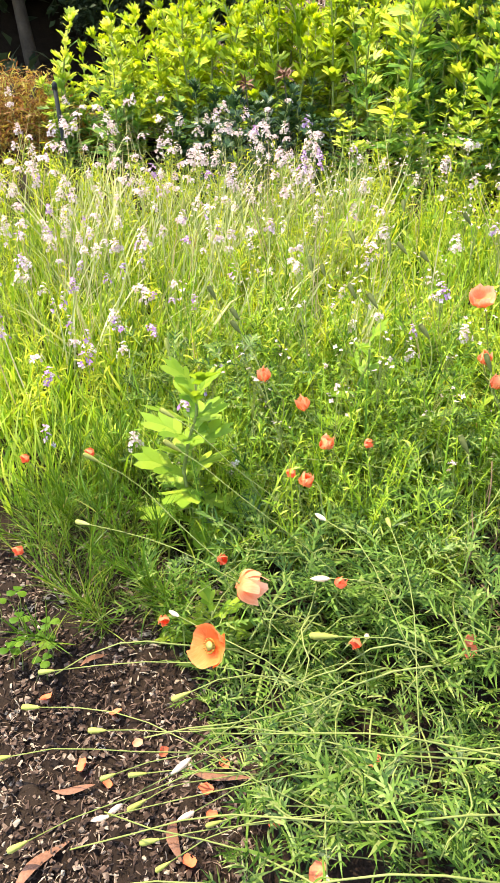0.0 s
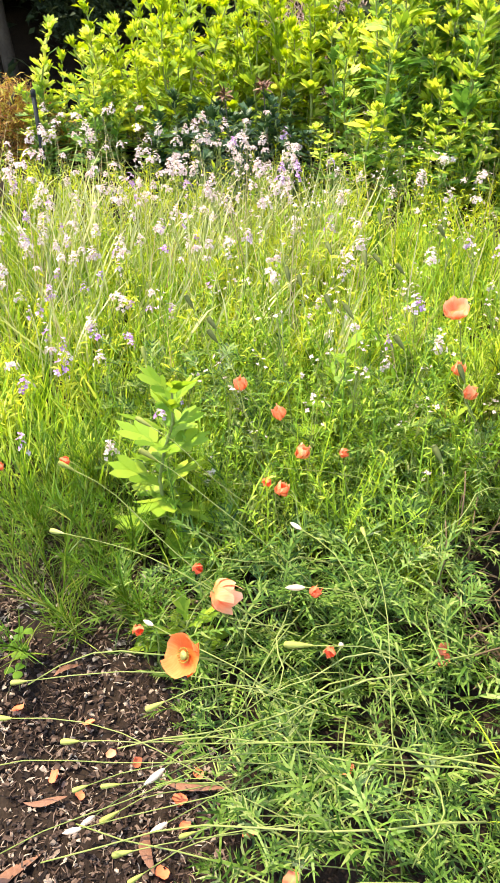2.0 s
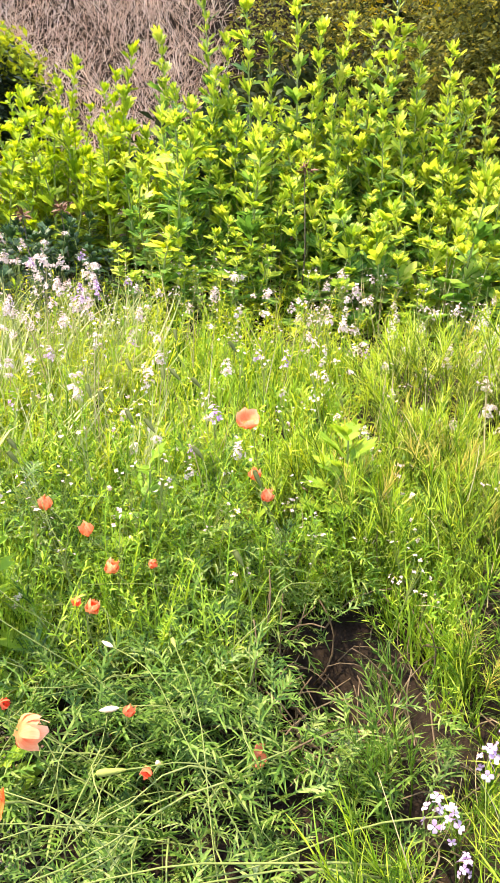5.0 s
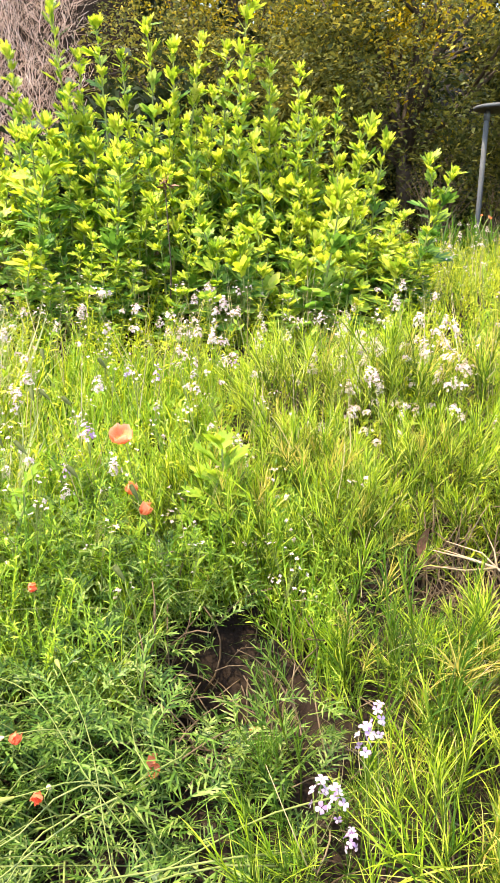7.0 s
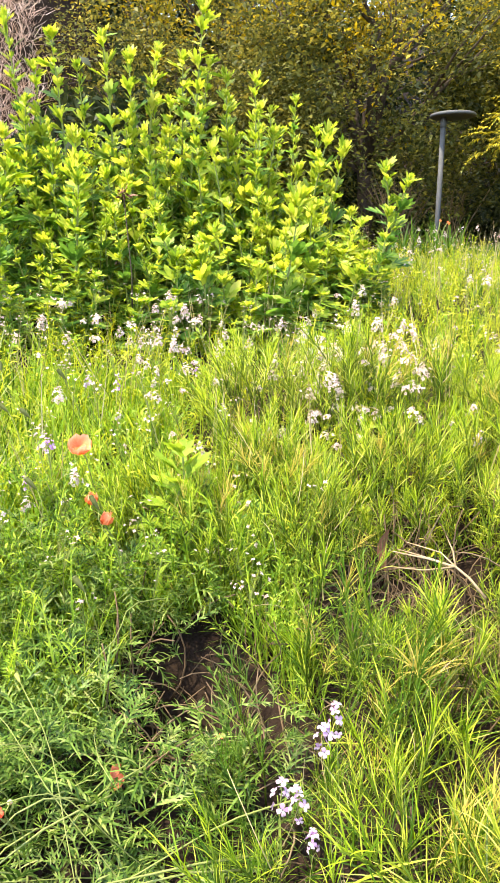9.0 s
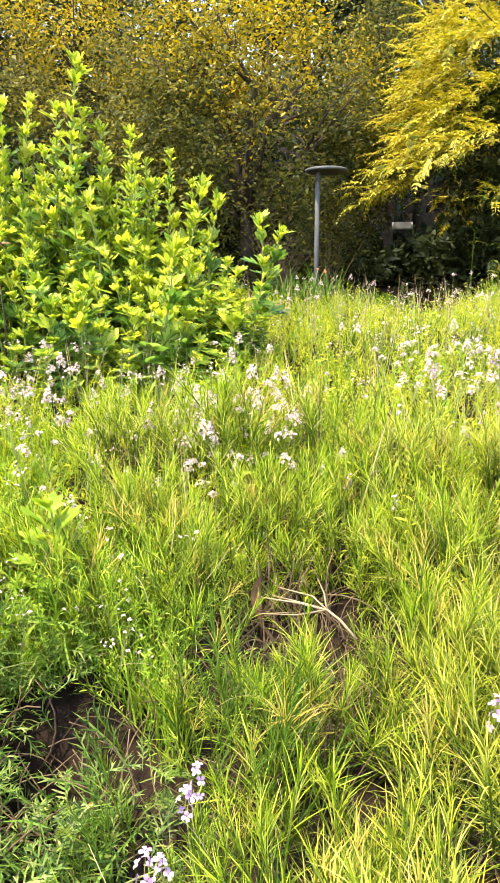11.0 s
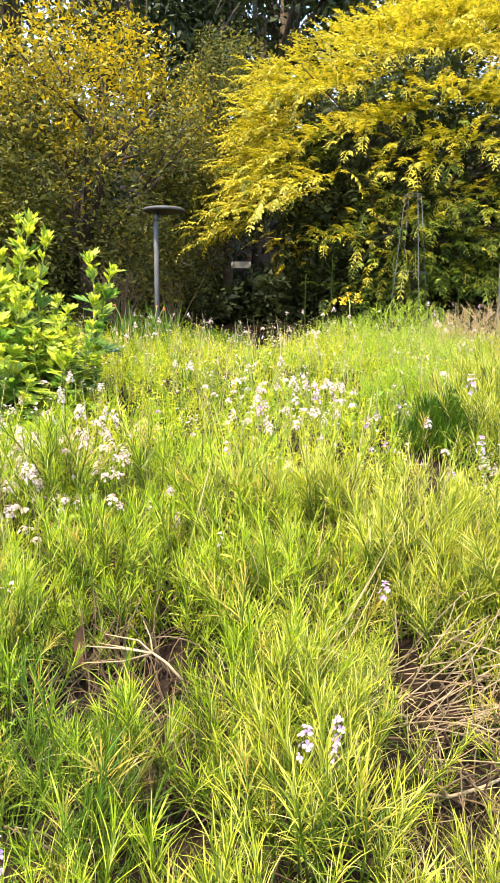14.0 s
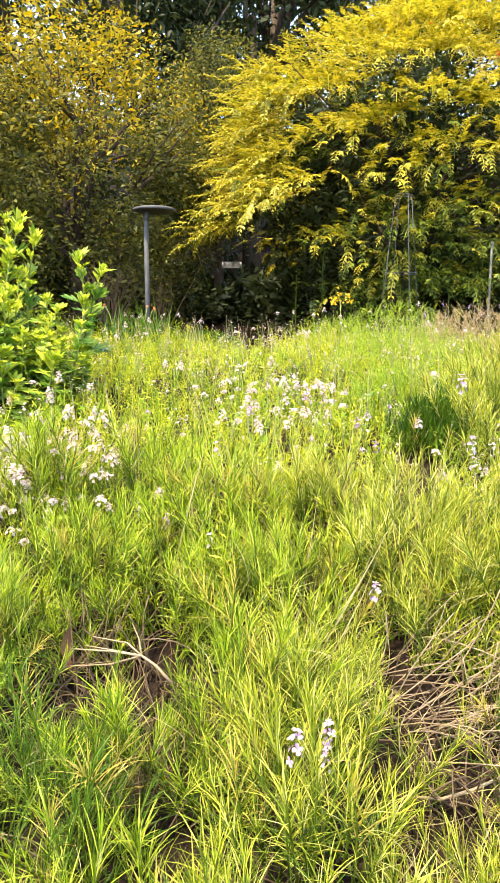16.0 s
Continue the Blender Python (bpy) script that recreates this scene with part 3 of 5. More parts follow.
# Leaf colours are dark to hold the deep shade under the trees.
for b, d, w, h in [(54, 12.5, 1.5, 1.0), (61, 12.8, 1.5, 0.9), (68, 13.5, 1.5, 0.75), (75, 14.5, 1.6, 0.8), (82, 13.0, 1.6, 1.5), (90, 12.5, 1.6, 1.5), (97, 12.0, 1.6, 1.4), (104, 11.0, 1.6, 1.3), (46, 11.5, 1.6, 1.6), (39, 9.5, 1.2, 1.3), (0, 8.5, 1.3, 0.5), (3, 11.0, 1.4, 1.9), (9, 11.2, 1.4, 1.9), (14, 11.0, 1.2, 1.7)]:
    # Bushes at bearings 3, 9 and 14 are added to darken the backdrop.
    hedge("dark green bush with the shade under the trees put into its colour", b, d, w, h, 230, "under_shade_leaf" if 50 < b < 95 else "dark_leaf", mid_tufts)
hedge("russet and bronze leaved low bush", 8.6, 3.9, 0.36, 0.36, 900, "bronze_leaf", fine_tufts, "bronze_bush")

# dry brush on the bank
x, y, b, r = area(2400, 19, 39, 9.5, 14.5)
def twig_haze(n):
    """A bush of bare, thin, crooked twigs."""
    shapes = []
    for _ in range(n):
        p = np.array([[0, 0, 0], *np.cumsum(rng.normal(0, 1, (3, 3)) * [0.09, 0.09, 0.05] + [rng.normal(0, 0.05), rng.normal(0, 0.05), 0.09], axis=0)])
        shapes.append(ribbon(p, np.array([0.012, 0.01, 0.008, 0.005]), rng.choice([(1, 0, 0), (0, 1, 0)])))
    return join(*shapes)


brush = [twig_haze(8) for _ in range(5)]
stuff("dry_brush", spread(brush, many(x, y, ground(x, y) - 0.05, 0.5)), ["brush"], "dry pinkish brown brush on the bank", "brush")

# far pale wall seen under the trees, and the lamp, trellis and stakes
for b, w, z in [(70.4, 0.06, 2.44), (72.9, 0.08, 2.5), (74.85, 0.16, 2.43)]:
    x, y = polar(b, 11.9)
    bm = bmesh.new()
    bmesh.ops.create_cube(bm, size=1.0)
    bmesh.ops.scale(bm, vec=(0.2, 2 * w, 0.1), verts=bm.verts)
    bmesh.ops.bevel(bm, geom=bm.edges[:], offset=0.03, segments=2)
    me = bpy.data.meshes.new("far_wall")
    bm.to_mesh(me)
    bm.free()
    me.materials.append(M["pale_wall"])
    ob = tagged(new("far_wall", me), "pale weathered wall glimpsed under the trees", "wall", kind="structure")
    ob.matrix_world = pose(x, y, z, 0, 0, 90 - b)


def bare_bush(label, b, d, w, h, n):
    """A thicket of thin leaning twigs from one stool, forked above."""
    x, y = polar(b, d)
    th = thing("bare_bush", label, "bush", foot(x, y))
    for i in range(n):
        a, q = 2.4 * i, math.sqrt((i + 0.5) / n)
        k = h * rng.uniform(0.7, 1.1)
        mid = np.array([0.35 * w * q * math.cos(a), 0.35 * w * q * math.sin(a), 0.5 * k]) + rng.normal(0, 0.03, 3)
        tip = np.array([w * q * math.cos(a), w * q * math.sin(a), k])
        fork = mid + (tip - mid) * 0.4
        part("twig", join(tube([(0.06 * math.cos(a), 0.06 * math.sin(a), -0.05), mid, fork, tip], [0.008, 0.006, 0.005, 0.002], 5),
                          tube([fork, fork + [rng.normal(0, 0.1), rng.normal(0, 0.1), 0.12], fork + [rng.normal(0, 0.18), rng.normal(0, 0.18), 0.3]], [0.004, 0.003, 0.0015], 4)), ["old_twig"], th)


bare_bush("thicket of thin bare brown twigs beside the lamp", 65.6, 9.3, 0.5, 0.95, 34)
bare_bush("thin bare brown twigs under the trees", 69.6, 9.9, 0.28, 0.8, 14)
x, y = polar(69.8, 10.5)
th = thing("bare_sapling", "pale bare curved sapling under the trees", "sapling", foot(x, y))
px, py = polar(72.6, 10.5)
qx, qy = polar(72.2, 10.5)
part("stem", tube([(0, 0, 0), ((px - x) * 0.45, (py - y) * 0.45, 0.48), ((px - x) * 0.75, (py - y) * 0.75, 0.75), (px - x, py - y, 1.0), (qx - x, qy - y, 1.28)], [0.012, 0.01, 0.009, 0.007, 0.004], 6), ["twig"], th)


def lamp_post():
    x, y = polar(68.7, 8.4)
    z = float(ground(x, y))
    th = thing("path_lamp", "slender grey metal path lamp with a flat round head", "lamp", (x, y, z))
    top = 2.72 - z
    part("post", tube([(0, 0, -0.1), (0, 0, 0.5), (0, 0, top)], 0.028, 12), ["grey_metal"], th)
    part("collar", tube([(0, 0, top - 0.1), (0, 0, top - 0.02)], 0.034, 12), ["grey_metal"], th)
    rr = np.array([0.02, 0.22, 0.24, 0.24, 0.22, 0.02])
    zz = np.array([0.026, 0.016, 0.006, -0.014, -0.02, -0.014])
    a = np.linspace(0, 2 * np.pi, 28, endpoint=False)
    v = np.stack([np.outer(rr, np.cos(a)), np.outer(rr, np.sin(a)), np.repeat(zz[:, None], 28, 1)], 2).reshape(-1, 3)
    f = []
    for i in range(5):
        for j in range(28):
            k = (j + 1) % 28
            f += [(i * 28 + j, (i + 1) * 28 + j, (i + 1) * 28 + k), (i * 28 + j, (i + 1) * 28 + k, i * 28 + k)]
    disc = (v + [0.05, -0.08, top + 0.02], np.array(f), np.zeros(len(f), int))
    part("lamp_head", disc, ["grey_metal"], th, "flat round dark grey lamp head")


lamp_post()


def obelisk():
    x, y = polar(88.6, 7.2)
    z = float(ground(x, y))
    th = thing("garden_obelisk", "tall tapered wire plant obelisk with rings", "trellis", (x, y, z))
    top = 2.67 - z
    for i in range(4):
        a = 2 * np.pi * (i + 0.35) / 4
        part("leg", tube([(0.24 * math.cos(a), 0.24 * math.sin(a), -0.05), (0.165 * math.cos(a), 0.165 * math.sin(a), top * 0.45), (0.085 * math.cos(a), 0.085 * math.sin(a), top)], 0.0034, 6), ["grey_metal"], th)
    for h, r in [(1.0, 0.085), (0.5, 0.157), (0.2, 0.208)]:
        a = np.linspace(0, 2 * np.pi, 25)
        part("ring", tube(np.stack([r * np.cos(a), r * np.sin(a), np.full(25, h * top)], 1), 0.0032, 5), ["grey_metal"], th)


obelisk()


def stake(name, label, b, d, z0, z1, r, mat, lean=(0, 0)):
    x, y = polar(b, d)
    g = float(ground(x, y))
    th = thing(name, label, "stake", (x, y, g))
    part("shaft", tube([(0, 0, -0.1), (lean[0] * 0.5, lean[1] * 0.5, (z1 - g) * 0.5), (lean[0], lean[1], z1 - g)], r, 8), [mat], th)
    part("cap", tube([(lean[0], lean[1], z1 - g - 0.01), (lean[0], lean[1], z1 - g + 0.012), (lean[0], lean[1], z1 - g + 0.02)], [r * 1.2, r * 1.2, r * 0.5], 8), [mat], th)


stake("garden_stake", "thin pale metal garden stake", 95.0, 7.6, 1.2, 2.25, 0.012, "pale_metal")
stake("garden_stake", "black plastic garden stake among the grasses", 11.6, 3.3, 1.0, 1.4, 0.009, "black_stake", (-0.02, 0))

# ---- the big lobed-leaf shrubs ----


def leafy_shoot(nodes, leaf_len, length=1.0, bare=0.1, broad=1.0):
    """An upright shoot: at each node one large lobed leaf and a tuft of small ones in its axil, fresher towards the tip."""
    sway = rng.normal(0, 0.05, 2)
    def spine(s):
        return np.array([sway[0] * math.sin(3 * s), sway[1] * math.sin(2.4 * s), s * length])
    shapes = [slot(tube([spine(s) for s in np.linspace(0, 1, 7)], np.linspace(0.008, 0.0025, 7), 5), 1)]
    for i in range(nodes):
        s = bare + (1 - bare) * (i / (nodes - 1)) ** 0.85
        k = leaf_len * (1.1 - 0.55 * s * s) * rng.uniform(0.75, 1.2)
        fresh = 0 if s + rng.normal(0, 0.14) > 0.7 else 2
        yaw = 2.4 * i + rng.uniform(-0.3, 0.3)
        lift = -(0.3 + 0.5 * s * s + rng.uniform(-0.4, 0.4))
        shapes.append(slot(moved(broad_leaf(k, rng.uniform(0.0, 0.5), rng.uniform(0.0, 0.4), broad * rng.uniform(0.85, 1.15)), turn(rng.uniform(-0.5, 0.5), lift, yaw, spine(s))), fresh))
        for side in (-1.1, 1.2):
            lf = broad_leaf(k * rng.uniform(0.5, 0.75), 0.2, rng.uniform(0.0, 0.3), 0.9)
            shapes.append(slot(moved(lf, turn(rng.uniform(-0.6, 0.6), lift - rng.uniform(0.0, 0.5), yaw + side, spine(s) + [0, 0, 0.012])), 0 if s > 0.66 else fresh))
    for i in range(6):
        lf = broad_leaf(leaf_len * rng.uniform(0.35, 0.6), 0.1, 0.3, 0.9)
        shapes.append(slot(moved(lf, turn(0, -rng.uniform(0.6, 1.35), 1.05 * i, spine(1.0) - [0, 0, 0.015])), 0))
    return join(*shapes)


SHOOTS = {}
for size, nodes in ((0.65, 13), (1.2, 24)):
    shapes = [leafy_shoot(int(rng.integers(nodes - 1, nodes + 3)), 0.13, size) for _ in range(6)]
    for leaf, low in (("shrub_leaf", "shrub_low_leaf"), ("shrub_shaded_leaf", "shrub_shaded_leaf"), ("shrub_gold_leaf", "shrub_leaf")):
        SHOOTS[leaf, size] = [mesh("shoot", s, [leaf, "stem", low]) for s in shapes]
# the young front shoots carry fewer, much broader leaves
BROAD = [mesh("shoot", leafy_shoot(int(rng.integers(8, 11)), 0.2, 0.65, 0.05, 1.35), ["shrub_leaf", "stem", "shrub_low_leaf"]) for _ in range(6)]
SHOOTS["broad", 0.65] = SHOOTS["broad", 1.2] = BROAD


def shoot(th, at, base, up, length, leaf):
    size = 0.65 if length < 0.85 or leaf == "broad" else 1.2
    wide = max(0.75, min(1.15, length / size)) * rng.uniform(0.9, 1.1)
    rot = up.normalized().to_track_quat("Z", "Y").to_matrix().to_4x4() @ Matrix.Rotation(rng.uniform(0, 6.3), 4, "Z")
    part("shoot", SHOOTS[leaf, size][int(rng.integers(0, 6))], None, th, at=Matrix.Translation(Vector(base) - Vector(at)) @ rot @ Matrix.Diagonal((wide, wide, length / size, 1)))


def shrub(label, spots, leaf="shrub_leaf", spires=(), name="leafy_shrub"):
    """spots: bearing, distance, half width, top height over the ground, number of shoots, one row a clump; spires: bearing, distance and top of a shoot that stands out."""
    b, d = spots[0][0], spots[0][1]
    x, y = polar(b, d)
    at = np.array([x, y, float(ground(x, y))])
    th = thing(name, label, "shrub", at)
    for b, d, w, h, n in spots:
        cx, cy = polar(b, d)
        for i in range(n):
            q, a = math.sqrt((i + 0.5) / n), 2.4 * i + rng.uniform(-0.3, 0.3)
            ox, oy = q * math.cos(a), q * math.sin(a)
            px, py = cx + ox * w * 0.8, cy + oy * w * 0.8
            k = h * (1 - 0.3 * q * q) * rng.uniform(0.62, 1.0)
            shoot(th, at, (px, py, float(ground(px, py)) - 0.03), Vector((ox * 0.2 + rng.normal(0, 0.06), oy * 0.2 + rng.normal(0, 0.06), 1)), k, leaf)
    mid = sum(q[0] for q in spots) / len(spots)
    for b, d, z in spires:
        tip = Vector((*polar(b, d), z))
        px, py = polar(b + 0.25 * (mid - b), d + 0.05)
        base = Vector((px, py, float(ground(px, py)) - 0.03))
        shoot(th, at, base, tip - base, (tip - base).length, leaf)
    return th


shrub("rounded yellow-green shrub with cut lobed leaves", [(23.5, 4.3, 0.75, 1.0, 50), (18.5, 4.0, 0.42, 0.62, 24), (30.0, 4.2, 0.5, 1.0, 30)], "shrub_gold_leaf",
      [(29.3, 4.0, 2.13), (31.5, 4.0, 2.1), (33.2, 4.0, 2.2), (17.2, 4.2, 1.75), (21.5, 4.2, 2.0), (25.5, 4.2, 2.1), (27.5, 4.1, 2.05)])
# Same shoots as the others; the shade on them is put into a darker leaf.
shrub("dark green cut-leaf shrub with its neighbours' shade put into its colour", [(25.5, 3.2, 0.42, 0.46, 34)], "shrub_shaded_leaf")
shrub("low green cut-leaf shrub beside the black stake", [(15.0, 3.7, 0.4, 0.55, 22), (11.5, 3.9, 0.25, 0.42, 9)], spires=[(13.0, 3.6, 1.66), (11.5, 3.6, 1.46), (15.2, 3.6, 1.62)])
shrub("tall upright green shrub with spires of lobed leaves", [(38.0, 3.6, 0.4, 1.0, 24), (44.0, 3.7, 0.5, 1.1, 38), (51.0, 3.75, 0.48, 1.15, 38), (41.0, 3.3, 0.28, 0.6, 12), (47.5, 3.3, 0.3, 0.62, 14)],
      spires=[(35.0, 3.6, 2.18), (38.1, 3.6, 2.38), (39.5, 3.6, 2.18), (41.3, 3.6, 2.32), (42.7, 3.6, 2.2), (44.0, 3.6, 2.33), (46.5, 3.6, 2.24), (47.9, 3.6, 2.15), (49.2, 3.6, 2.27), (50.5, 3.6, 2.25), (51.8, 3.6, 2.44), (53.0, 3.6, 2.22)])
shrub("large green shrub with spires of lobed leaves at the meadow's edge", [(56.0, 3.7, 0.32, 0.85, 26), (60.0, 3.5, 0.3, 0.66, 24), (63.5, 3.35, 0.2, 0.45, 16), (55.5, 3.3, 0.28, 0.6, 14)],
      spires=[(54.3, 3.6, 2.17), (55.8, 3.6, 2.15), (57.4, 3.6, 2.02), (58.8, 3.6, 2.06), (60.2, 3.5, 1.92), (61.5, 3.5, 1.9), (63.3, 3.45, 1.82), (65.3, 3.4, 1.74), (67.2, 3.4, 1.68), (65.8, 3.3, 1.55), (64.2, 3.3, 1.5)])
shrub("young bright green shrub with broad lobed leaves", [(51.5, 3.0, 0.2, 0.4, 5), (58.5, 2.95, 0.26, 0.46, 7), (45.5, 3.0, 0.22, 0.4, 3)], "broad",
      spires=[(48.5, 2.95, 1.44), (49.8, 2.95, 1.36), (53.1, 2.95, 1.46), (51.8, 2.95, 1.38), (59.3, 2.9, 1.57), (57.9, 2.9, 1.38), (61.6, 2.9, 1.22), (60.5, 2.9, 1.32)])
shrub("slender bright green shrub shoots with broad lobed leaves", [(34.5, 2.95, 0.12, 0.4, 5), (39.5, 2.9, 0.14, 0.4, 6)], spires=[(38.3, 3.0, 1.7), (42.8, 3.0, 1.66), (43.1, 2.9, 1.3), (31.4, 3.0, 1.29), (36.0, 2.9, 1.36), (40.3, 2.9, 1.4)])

# spent brown flower heads standing among the shrubs
for x, y, z in ((1.317, 2.861, 1.402), (1.455, 2.793, 1.432), (2.12, 2.05, 1.61)):
    base = foot(x + 0.03, y + 0.02)
    th = thing("spent_flower", "spent brown flower head on a dry stem", "flower", base)
    tip = np.array((x, y, z)) - base
    part("stem", tube([(0, 0, 0), tip * 0.5 + [0.02, 0, 0], tip], [0.004, 0.003, 0.002], 5), ["bark"], th)
    part("seed_head", moved(leaf_cluster(26, 0.042, 0.02, 4.0), turn(0, 0, 0, tip)), ["dry_leaf"], th)

# ---- meadow ----


def sprig(height, n, leaf, width=0.22):
    """A meadow herb: a thin stem with small narrow leaves."""
    pts = bent(height, rng.uniform(0.1, 0.7), 4)
    shapes = [ribbon(pts, np.array([0.003, 0.0028, 0.002, 0.001])), ]
    for i in range(n):
        s = 0.15 + 0.85 * i / n
        p = np.array([np.interp(s * 3, range(4), pts[:, j]) for j in range(3)])
        k = leaf * rng.uniform(0.6, 1.2)
        shapes.append(moved(ribbon([[0, 0, 0], [k * 0.5, 0, 0.05 * k], [k, 0, -0.1 * k]], [0, k * width, 0]), turn(rng.uniform(-0.5, 0.5), rng.uniform(-1.1, -0.1), 2.4 * i, p)))
    return join(*shapes)


def tuft(n, length, width, bend=(0.2, 1.4), spot=0.01):
    return join(*[moved(blade(length * rng.uniform(0.6, 1.15), width * rng.uniform(0.7, 1.2), rng.uniform(*bend), 4), turn(0, rng.uniform(-0.2, 0.2), rng.uniform(0, 6.3), (rng.normal(0, spot), rng.normal(0, spot), 0))) for _ in range(n)])


def spike_shoot(height, n, leaf, width):
    """A stem, bare below, closely set above with stiff narrow leaves that spread like a star, as wallflowers have."""
    pts = bent(height, rng.uniform(0.0, 0.6), 4)
    shapes = [slot(tube(pts, np.linspace(0.0025, 0.0015, 4), 3), 1)]
    for i in range(n):
        s = 0.34 + 0.66 * i / n
        p = np.array([np.interp(s * 3, range(4), pts[:, j]) for j in range(3)])
        k = leaf * rng.uniform(0.7, 1.15) * (1 - 0.35 * ((s - 0.38) / 0.62) ** 2)
        lf = blade(k, width * rng.uniform(0.8, 1.3), rng.uniform(0.1, 0.9), 4)
        lf = moved(lf, turn(0, 1.15 - 0.95 * s + rng.uniform(-0.25, 0.25), 2.4 * i + rng.uniform(-0.3, 0.3), p))
        # Lower, older leaves take a second slot whose dark colour holds the shade.
        shapes.append(slot(lf, 1 if s + rng.normal(0, 0.1) < 0.52 else 0))
    return join(*shapes)


def clear_of_shrubs(x, y, b, r):
    return ~((r > 3.15) & (b < 60)) & ~((r > 3.0) & (b > 59) & (b < 64) & (r < 3.7)) & ~((np.abs(b - 94.0) < 2.2) & (np.abs(r - 2.42) < 0.2))


# fine yellow-green growth of the open meadow
herbs = [sprig(rng.uniform(0.1, 0.2), 24, 0.023, 0.17) for _ in range(8)]
x, y, b, r = area(13000, 3, 104, 1.45, 7.6, 1.5)
k = clear_of_shrubs(x, y, b, r) & ~((r < 1.55) & (b > 48))
x, y, r = x[k], y[k], r[k]
stuff("meadow_herbs", spread(herbs, many(x, y, ground(x, y) - 0.01, 0.3, (0.7, 1.5))), ["meadow"], "fine yellow-green meadow herbs in full sun", "meadow plants")
blades = [tuft(7, 0.15, 0.0032) for _ in range(6)]
x, y, b, r = area(4200, 3, 104, 1.3, 7.8, 1.4)
k = clear_of_shrubs(x, y, b, r) & ~((r < 1.5) & (b > 50))
x, y = x[k], y[k]
stuff("meadow_grass", spread(blades, many(x, y, ground(x, y) - 0.01, 0.25, (0.6, 1.4))), ["grass"], "light green meadow grass", "grass")
x, y, b, r = area(760, 19, 63, 1.06, 1.75, 1.5)
k = np.hypot(x - 0.89, y - 0.71) > 0.16
x, y = x[k], y[k]
fine_herbs = [sprig(rng.uniform(0.12, 0.2), 30, 0.015, 0.2) for _ in range(6)]
stuff("tall_herbs", join(spread(fine_herbs, many(x, y, ground(x, y) + 0.02, 0.25, (0.8, 1.4))), spread(blades, many(x + 0.02, y - 0.02, ground(x, y), 0.25, (0.7, 1.2)))), ["grass"], "light green grass and herbs rising through the poppies", "meadow plants")
x, y, b, r = area(2200, 2, 50, 1.3, 2.5, 1.8)
short = [tuft(8, 0.11, 0.0045, (0.2, 1.3), 0.015) for _ in range(5)]
stuff("short_grass", spread(short, many(x, y, ground(x, y) - 0.01, 0.25, (0.6, 1.5))), ["grass"], "short fresh green grass under the flowers", "grass")
stalks = [tuft(3, 0.34, 0.003, (0.05, 0.5), 0.02) for _ in range(5)]
x, y, b, r = area(500, 3, 100, 1.5, 6.0, 1.5)
k = clear_of_shrubs(x, y, b, r)
x, y = x[k], y[k]
stuff("dry_stalks", spread(stalks, many(x, y, ground(x, y), 0.2)), ["straw"], "thin straw-coloured dry stalks in the meadow", "dry grass")

# small white flowers on branching stems, and broader-leaved herbs, all through the meadow


def tiny_flower(size):
    return join(*[moved(ribbon([[0, 0, 0], [size * 0.6, 0, 0.15 * size], [size, 0, 0]], [0.0, size * 0.8, 0.0]), turn(0, rng.uniform(-0.3, 0.2), i * 1.571)) for i in range(4)])


def flower_sprig(height, n):
    pts = bent(height, rng.uniform(0.05, 0.5), 4)
    shapes = [slot(ribbon(pts, np.array([0.0022, 0.002, 0.0016, 0.001])), 0)]
    for i in range(n):
        p = pts[-1] + rng.normal(0, 0.012, 3) * [1, 1, 1.4]
        shapes.append(slot(ribbon([pts[2], (pts[2] + p) / 2 + [0, 0, 0.005], p], [0.001, 0.001, 0.0008]), 0))
        shapes.append(slot(moved(tiny_flower(rng.uniform(0.0035, 0.006)), turn(rng.uniform(-0.8, 0.8), rng.uniform(-0.8, 0.8), 0, p)), 1))
    return join(*shapes)


x, y, b, r = area(1250, 20, 102, 1.2, 5.5, 1.4)
k = clear_of_shrubs(x, y, b, r) & ~((r < 2.0) & (b > 60))
x, y = x[k], y[k]
stuff("small_white_flowers", spread([flower_sprig(rng.uniform(0.16, 0.28), int(rng.integers(4, 8))) for _ in range(7)], many(x, y, ground(x, y), 0.2, (0.7, 1.25))), ["stem", "white_petal"], "tiny white flowers on thin branching stems in the meadow", "flowers")
x, y, b, r = area(520, 22, 100, 1.3, 4.5, 1.4)
k = clear_of_shrubs(x, y, b, r) & ~((r < 1.9) & (b > 56))
x, y = x[k], y[k]
stuff("broad_herbs", spread([sprig(rng.uniform(0.12, 0.22), 14, 0.038, 0.3) for _ in range(6)], many(x, y, ground(x, y), 0.2, (0.7, 1.3))), ["young_leaf"], "fresh green broad-leaved herbs in the meadow", "meadow plants")
# darker green tufts here and there in the meadow
x, y, b, r = area(150, 30, 100, 1.6, 5.5, 1.5)
k = clear_of_shrubs(x, y, b, r)
x, y = x[k], y[k]
green_tufts = [tuft(16, 0.16, 0.006, (0.2, 1.2), 0.02) for _ in range(4)]
stuff("green_tufts", spread(green_tufts, many(x, y, ground(x, y), 0.2)), ["strap_leaf"], "deep green grass tufts scattered in the meadow", "grass")
# long grey-green grass clump
x, y, b, r = area(150, 9, 34, 1.6, 2.6)
long_blades = [tuft(6, 0.3, 0.0052, (0.3, 1.2), 0.02) for _ in range(5)]
stuff("long_grass", spread(long_blades, many(x, y, ground(x, y), 0.3, lean_to=(0.25, -0.02))), ["grey_grass"], "long arching grey-green grass", "grass")

# ---- near: narrow-leaved wallflower cushions ----
spikes = [spike_shoot(rng.uniform(0.15, 0.25), int(rng.integers(28, 38)), 0.086, 0.0019) for _ in range(9)]
